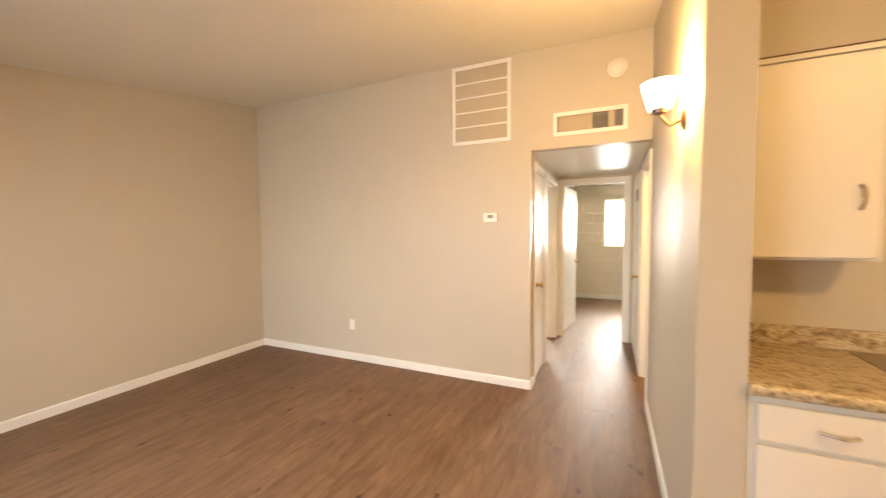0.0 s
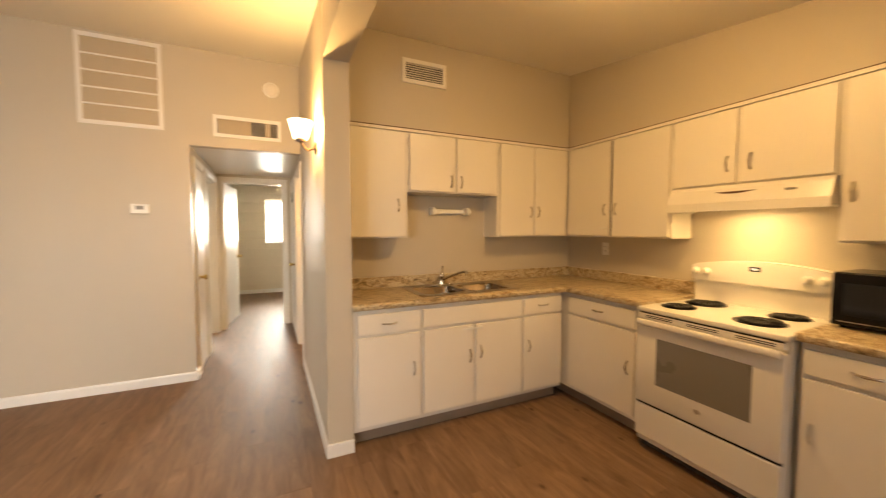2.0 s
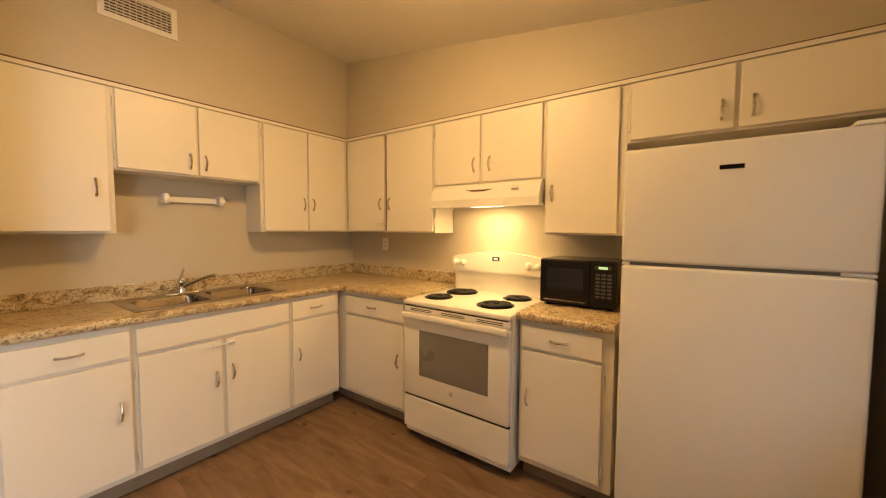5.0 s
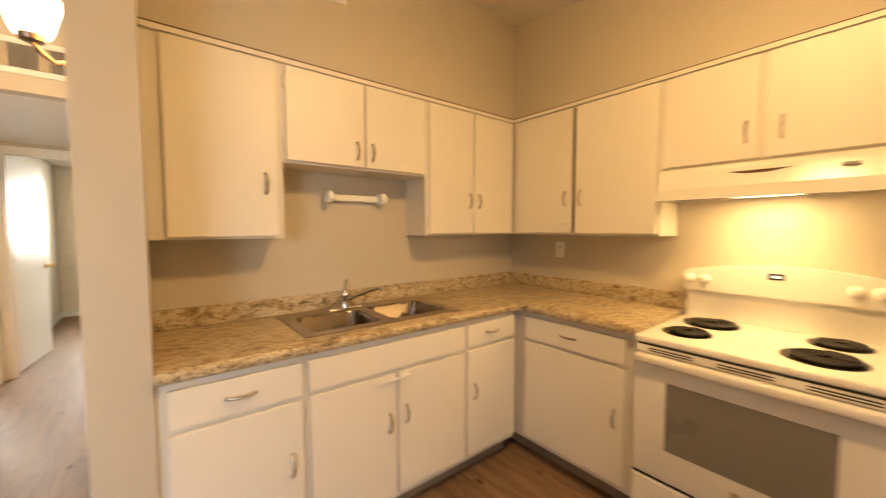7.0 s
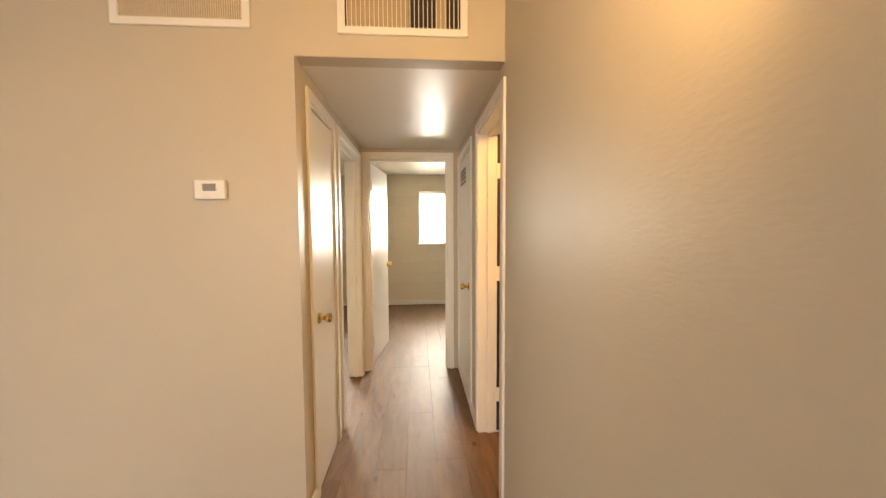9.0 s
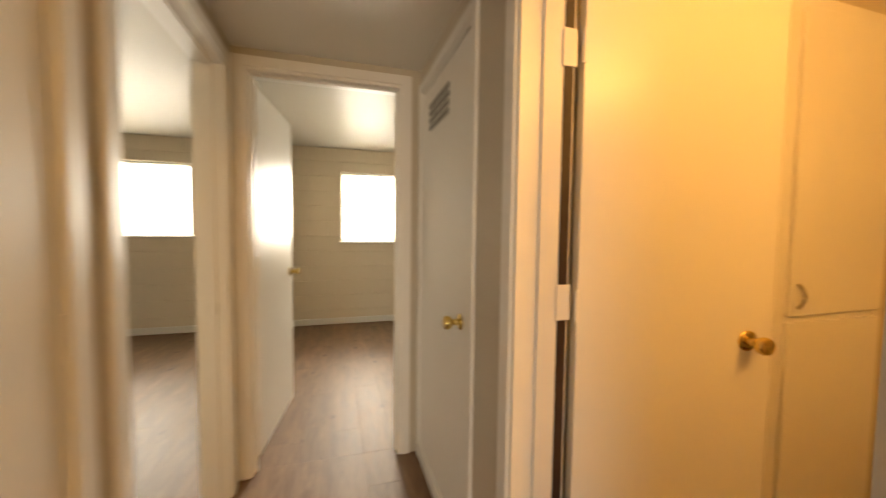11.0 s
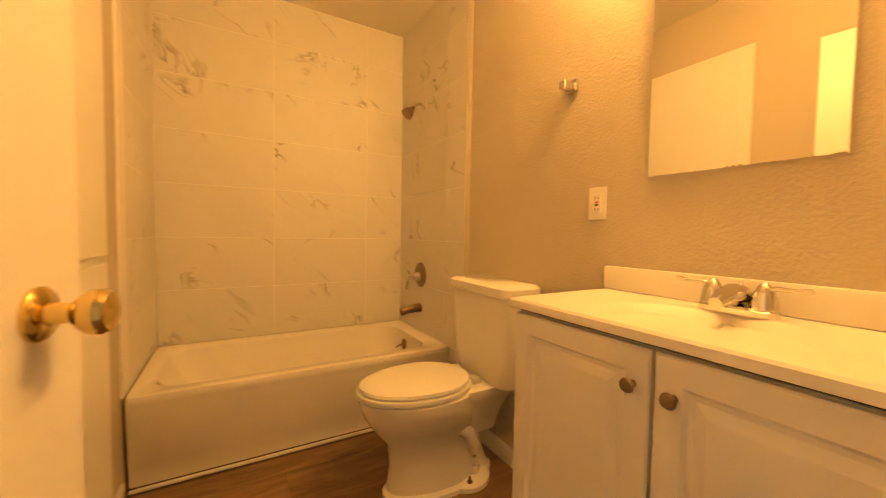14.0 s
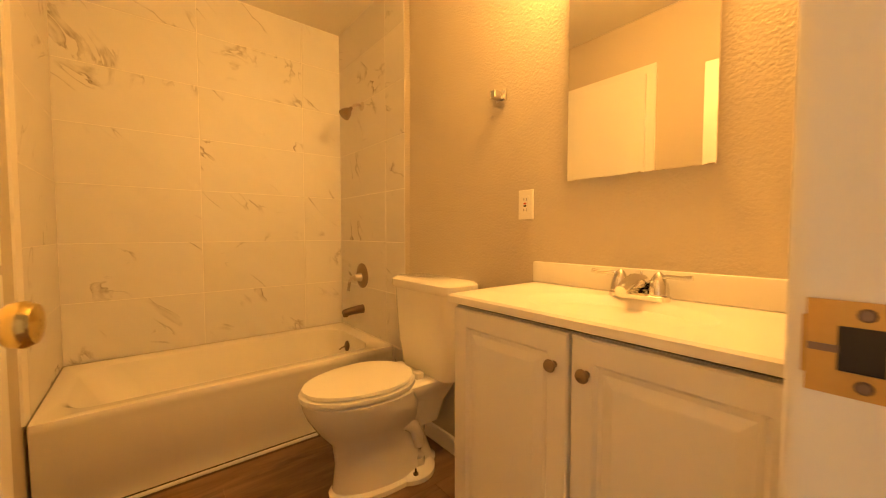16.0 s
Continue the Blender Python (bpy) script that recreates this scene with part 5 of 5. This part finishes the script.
for a, b in ((v0, v0 + 0.016), (v1 - 0.016, v1)):
    part("side_panel", box((a, BS + 0.015, 0.770), (b, vf - 0.018, 0.874)), VANITY, va)
# near-black board, the recess's shade put into its colour
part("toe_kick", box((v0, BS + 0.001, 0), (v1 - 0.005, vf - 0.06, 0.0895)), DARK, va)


def panel_door(parent, x0, x1, z0, z1, y):
    """A raised-panel door facing +y."""
    def rect(i, yy):
        return [(x0 + i, yy, z0 + i), (x1 - i, yy, z0 + i), (x1 - i, yy, z1 - i), (x0 + i, yy, z1 - i)]
    bm = bmesh.new()
    ring_loft(bm, [rect(0, y), rect(0, y + 0.015), rect(0.004, y + 0.019), rect(0.052, y + 0.019), rect(0.060, y + 0.011), rect(0.070, y + 0.010), rect(0.092, y + 0.0175), rect(0.096, y + 0.018)])
    return part("cabinet_door", bm, VANITY, parent)


for a, b, kx in ((0.982, 1.370, 1.016), (0.585, 0.974, 0.936)):
    dp = panel_door(va, a, b, 0.115, 0.862, vf + 0.0005)
    part("knob", lathe(bmesh.new(), (kx, vf + 0.0195, 0.785), (0, 1, 0), [(0, 0.008), (0.010, 0.006), (0.014, 0.012), (0.020, 0.0155), (0.025, 0.013), (0.027, 0.004)], 20), PEWTER, dp, "round pewter knob", True)
vt = thing("washbasin", (0.97, 2.96, 0.878), "white cultured marble washbasin counter on the vanity", "washbasin")
bm = bmesh.new()
X0, X1, Y0, Y1 = XQ + 0.001, 1.390, BS + 0.001, 3.152
bcx, bcy, NN = 0.98, 2.955, 48
ANG = [2 * math.pi * k / NN for k in range(NN)]
for px, py in ((X0, Y0), (X1, Y0), (X0, Y1), (X1, Y1)):
    ca = math.atan2(py - bcy, px - bcx) % (2 * math.pi)
    ANG[min(range(NN), key=lambda k: abs(ANG[k] - ca))] = ca


def edge(k, s=0.0):
    """A point of the outer rectangle in the direction of step k."""
    a = ANG[k]
    dx, dy = math.cos(a), math.sin(a)
    tt = min((X1 - s - bcx) / dx if dx > 1e-6 else 1e9, (X0 + s - bcx) / dx if dx < -1e-6 else 1e9, (Y1 - s - bcy) / dy if dy > 1e-6 else 1e9, (Y0 + s - bcy) / dy if dy < -1e-6 else 1e9)
    return bcx + dx * tt, bcy + dy * tt


def ell(f, z):
    return [(bcx + 0.235 * f * math.cos(ANG[k]), bcy + 0.155 * f * math.sin(ANG[k]), z) for k in range(NN)]


ring_loft(bm, [[(*edge(k), 0.876) for k in range(NN)], [(*edge(k), 0.896) for k in range(NN)], [(*edge(k, 0.005), 0.902) for k in range(NN)], ell(1.0, 0.902), ell(0.96, 0.898), ell(0.88, 0.880), ell(0.70, 0.838), ell(0.40, 0.807), ell(0.12, 0.800)])
part("slab", bm, ACRYL, vt, "", True)
part("backsplash", box((X0, BS + 0.0005, 0.9025), (X1, BS + 0.022, 0.980), 0.006), ACRYL, vt, "", True)
part("drain", lathe(bmesh.new(), (bcx, bcy, 0.801), (0, 0, 1), [(0, 0.024), (0.003, 0.024), (0.002, 0.012)], 18), CHROME, vt)
bf = thing("basin_faucet", (0.985, 2.785, 0.902), "chrome two-handle basin faucet", "faucet")
fx, fy, fz = 0.985, 2.785, 0.9022
bm = bmesh.new()
ring_loft(bm, [rrect(fx - 0.082, fx + 0.082, fy - 0.028, fy + 0.028, 0.027, fz), rrect(fx - 0.082, fx + 0.082, fy - 0.028, fy + 0.028, 0.027, fz + 0.012), rrect(fx - 0.076, fx + 0.076, fy - 0.022, fy + 0.022, 0.021, fz + 0.018)])
part("base_plate", bm, CHROME, bf, "", True)
for s in (-1, 1):
    part("handle_base", lathe(bmesh.new(), (fx + s * 0.052, fy, fz + 0.017), (0, 0, 1), [(0, 0.027), (0.012, 0.0265), (0.030, 0.023), (0.045, 0.017), (0.056, 0.010), (0.062, 0.003)], 20), CHROME, bf, "", True)
    part("lever", tube(bmesh.new(), [(fx + s * 0.050, fy, fz + 0.058), (fx + s * 0.075, fy + 0.004, fz + 0.068), (fx + s * 0.11, fy + 0.008, fz + 0.067), (fx + s * 0.135, fy + 0.010, fz + 0.070)], [0.008, 0.006, 0.005, 0.007], 10), CHROME, bf, "", True)
part("spout", tube(bmesh.new(), [(fx, fy - 0.014, fz + 0.030), (fx, fy - 0.002, fz + 0.040), (fx, fy + 0.030, fz + 0.046), (fx, fy + 0.075, fz + 0.042), (fx, fy + 0.108, fz + 0.030)], [0.022, 0.030, 0.026, 0.019, 0.015], 16), CHROME, bf, "", True)
part("lift_rod", tube(bmesh.new(), [(fx, fy - 0.018, fz + 0.015), (fx, fy - 0.018, fz + 0.075)], 0.003, 8), CHROME, bf)

mi = thing("wall_mirror", (1.046, BS, 1.62), "frameless wall mirror with chipped lower edge", "mirror")
part("backing", box((0.828, BS, 1.266), (1.250, BS + 0.0115, 1.945)), WHITE, mi)
part("mirror_glass", box((0.826, BS + 0.0118, 1.264), (1.252, BS + 0.016, 1.948)), MIRROR, mi)
bm = bmesh.new()
for k in range(58):
    x = 0.828 + k * 0.0073
    bx(bm, (x, BS + 0.0162, 1.264), (x + random.uniform(0.003, 0.0073), BS + 0.0166, 1.2645 + random.choice((0.0008, 0.0015, 0.002, 0.0045)) * random.uniform(0.6, 1)))
part("worn_edge", bm, TARNISHGAP, mi, "tarnished mirror edge")
hk = thing("robe_hook", (1.575, BS, 1.642), "square chrome towel-bar bracket without its bar", "towel bracket")
part("plate", box((1.540, BS, 1.622), (1.590, BS + 0.012, 1.668), 0.002), CHROME, hk)
part("post", box((1.552, BS + 0.012, 1.626), (1.580, BS + 0.062, 1.658), 0.004), CHROME, hk, "tapered chrome post")
vl = thing("vanity_light", (1.05, BS, 2.14), "lit bathroom wall light over the mirror", "wall lamp")
part("backplate", box((0.80, BS, 2.10), (1.30, BS + 0.03, 2.20), 0.006), CHROME, vl)
for x in (0.93, 1.17):
    part("globe", lathe(bmesh.new(), (x, BS + 0.128, 2.139), (0, 0, 1), [(0, 0.02), (0.012, 0.042), (0.04, 0.060), (0.065, 0.062), (0.095, 0.045), (0.115, 0.02)], 20), SHADE, vl, "glowing glass globe", True).visible_shadow = False
    part("arm", tube(bmesh.new(), [(x, BS + 0.03, 2.13), (x, BS + 0.08, 2.12), (x, BS + 0.125, 2.125)], 0.012, 10), CHROME, vl)
    # unseen cup added to keep direct bulb light off the counter
    part("blocking_cup", lathe(bmesh.new(), (x, BS + 0.128, 2.118), (0, 0, 1), [(0, 0.012), (0.006, 0.022), (0.020, 0.024)], 20), CHROME, vl, "added chrome cup blocking light under the globe", True)

# linen cupboard in the north wall
lc = thing("linen_cupboard", (1.885, BN, 0.09), "built-in cream linen cupboard with two stacked doors", "cupboard")
part("body", box((LX0 + 0.001, BN + 0.004, 0.091), (LX1 - 0.001, BN + 0.35, 2.159)), WHITE, lc)
part("face_frame", boxes(((LX0 - 0.045, BN - 0.012, 0.05), (LX0 + 0.03, BN - 0.0005, 2.20)), ((LX1 - 0.03, BN - 0.012, 0.05), (LX1 + 0.045, BN - 0.0005, 2.20)), ((LX0 + 0.03, BN - 0.0115, 2.13), (LX1 - 0.03, BN - 0.0005, 2.20)), ((LX0 + 0.03, BN - 0.0115, 0.955), (LX1 - 0.03, BN - 0.0005, 1.01)), ((LX0 + 0.03, BN - 0.0115, 0.05), (LX1 - 0.03, BN - 0.0005, 0.12))), WHITE, lc)
for z0, z1, pz in ((0.11, 0.965, 0.85), (0.992, 2.145, 1.07)):
    dp = part("cupboard_door", box((LX0 + 0.012, BN - 0.030, z0), (LX1 - 0.012, BN - 0.0122, z1), 0.003), DOORW, lc)
    if z0 > 0.5:
        pull(dp, (LX0 + 0.05, BN - 0.030, pz), (0, -1, 0), (0, 0, 1))


# ---- pieces: wall tiles, blocks, floor planks ----
TILES = {}


def piece(name, parent, lo, hi, m, axis, r=0.0012):
    """A thin slab with eased edges; alike slabs share one mesh."""
    size = tuple(round(b - a, 4) for a, b in zip(lo, hi))
    key = (name, size, axis, m.name)
    if key not in TILES:
        h = [s / 2 for s in size]
        o = [i for i in range(3) if i != abs(axis) - 1]
        k = abs(axis) - 1
        s = 1 if axis > 0 else -1

        def rect(i, t):
            pts = []
            for a, b in ((-1, -1), (1, -1), (1, 1), (-1, 1)):
                p = [0, 0, 0]
                p[o[0]], p[o[1]], p[k] = a * (h[o[0]] - i), b * (h[o[1]] - i), t
                pts.append(p)
            return pts
        bm = bmesh.new()
        ring_loft(bm, [rect(0, -s * h[k]), rect(0, s * (h[k] - r)), rect(r, s * h[k])])
        TILES[key] = mesh_of(name, bm, m)
    ob = new(name, TILES[key])
    ob.location = [(a + b) / 2 for a, b in zip(lo, hi)]
    ob.parent = parent
    if parent.type == "EMPTY":
        ob.matrix_parent_inverse = parent.matrix_basis.inverted()
    return ob


G = 0.0016
rows = [0.410] + [1.032 + 0.308 * k for k in range(-1, 5)] + [BZ - 0.002]
rows = [z for i, z in enumerate(rows) if i == 0 or z > 0.43]
walls = {o.name: o for o in scene.objects if o.name.startswith("wall_bathroom")}
for z0, z1 in zip(rows, rows[1:]):
    ys = [BS + 0.0105, 2.998, 3.606, BN - 0.0105]
    for a, b in zip(ys, ys[1:]):
        piece("tile", walls["wall_bathroom_east"], (BE - 0.0105, a + G, z0 + G), (BE - 0.0005, b - G, z1 - G), MARBLE, -1)
    xs = [2.285, 2.50, BE - 0.001]
    for a, b in zip(xs, xs[1:]):
        piece("tile", walls["wall_bathroom_south"], (a + G, BS + 0.0005, z0 + G), (b - G, BS + 0.0105, z1 - G), MARBLE, 2)
        if a > 2.29:
            piece("tile", walls["wall_bathroom_north"], (max(a, 2.42) + G, BN - 0.0105, z0 + G), (b - G, BN - 0.0005, z1 - G), MARBLE, -2)
solid("grout_bed", boxes(((BE - 0.009, BS + 0.009, 0.41), (BE - 0.0003, BN - 0.009, BZ)), ((2.287, BS + 0.0003, 0.0), (BE - 0.009, BS + 0.009, BZ)), ((2.422, BN - 0.009, 0.41), (BE - 0.009, BN - 0.0003, BZ))), GROUT)
piece("tile", walls["wall_bathroom_south"], (2.285, BS + 0.0005, 0.10), (2.409, BS + 0.0105, 0.402), MARBLE, 2)
bm = bmesh.new()
prism(bm, [(2.245, BS - 0.001), (2.2846, BS - 0.001), (2.2846, BS + 0.0102), (2.2815, BS + 0.0096)], 2, 0.0, BZ)
solid("trim_tile_edge", bm, ROUGHWALL)

# painted concrete blocks of the bedrooms' outer wall


def cut(lo, hi, hole):
    """What is left of the rectangle (x0, z0, x1, z1) beside and around a hole."""
    out = []
    (a, c, b, d), (p, q, r, s) = (*lo, *hi), hole
    if b <= p or a >= q or d <= r or c >= s:
        return [(a, c, b, d)]
    if a < p:
        out.append((a, c, p, d))
    if b > q:
        out.append((q, c, b, d))
    m0, m1 = max(a, p), min(b, q)
    if c < r:
        out.append((m0, c, m1, r))
    if d > s:
        out.append((m0, s, m1, d))
    return out


for k in range(12):
    z0, z1 = k * 0.2 + 0.002, min((k + 1) * 0.2 - 0.002, RZ - 0.001)
    for lo_x, hi_x in ((-4.8, -0.70), (-0.585, 1.9)):
        x = lo_x - (0.2 if k % 2 else 0.0)
        while x < hi_x:
            a, b = max(x, lo_x) + 0.002, min(x + 0.4, hi_x) - 0.002
            if b - a > 0.02:
                for q in cut((a, z0), (b, z1), A):
                    for w in cut((q[0], q[1]), (q[2], q[3]), B):
                        if w[2] - w[0] > 0.01 and w[3] - w[1] > 0.01:
                            piece("block", block_wall, (w[0], YN, w[1]), (w[2], YN + 0.052, w[3]), BLOCK, -2, 0.004)
            x += 0.4

# floor planks, laid along the hall
random.seed(4)
ROOMS = ((XW, HL - 0.0, YS, YB), (HL, XQ, YS, 5.36), (XQ, 2.42, YS, 1.72), (2.42, XE, YS, 0.93), (XQ, 2.43, BS, BN), (-0.585, 1.9, 5.36, YN), (-3.3, -0.65, 4.23, YN), (-0.65, HL, V0, V1))
PW, PL = 0.182, 1.22
col = 0
x = -4.0 - PW * 0.4
while x < XE:
    y = YS - (col * 0.47 % 1.0) * PL
    while y < YN:
        for rx0, rx1, ry0, ry1 in ROOMS:
            a, b, c, d_ = max(x, rx0) , min(x + PW, rx1), max(y, ry0), min(y + PL, ry1)
            if b - a > 0.004 and d_ - c > 0.004:
                piece("plank", floor, (a + 0.0003, c + 0.0003, -0.004), (b - 0.0003, d_ - 0.0003, 0.0), FLOOR, 3, 0.0007)
        y += PL
    x += PW
    col += 1
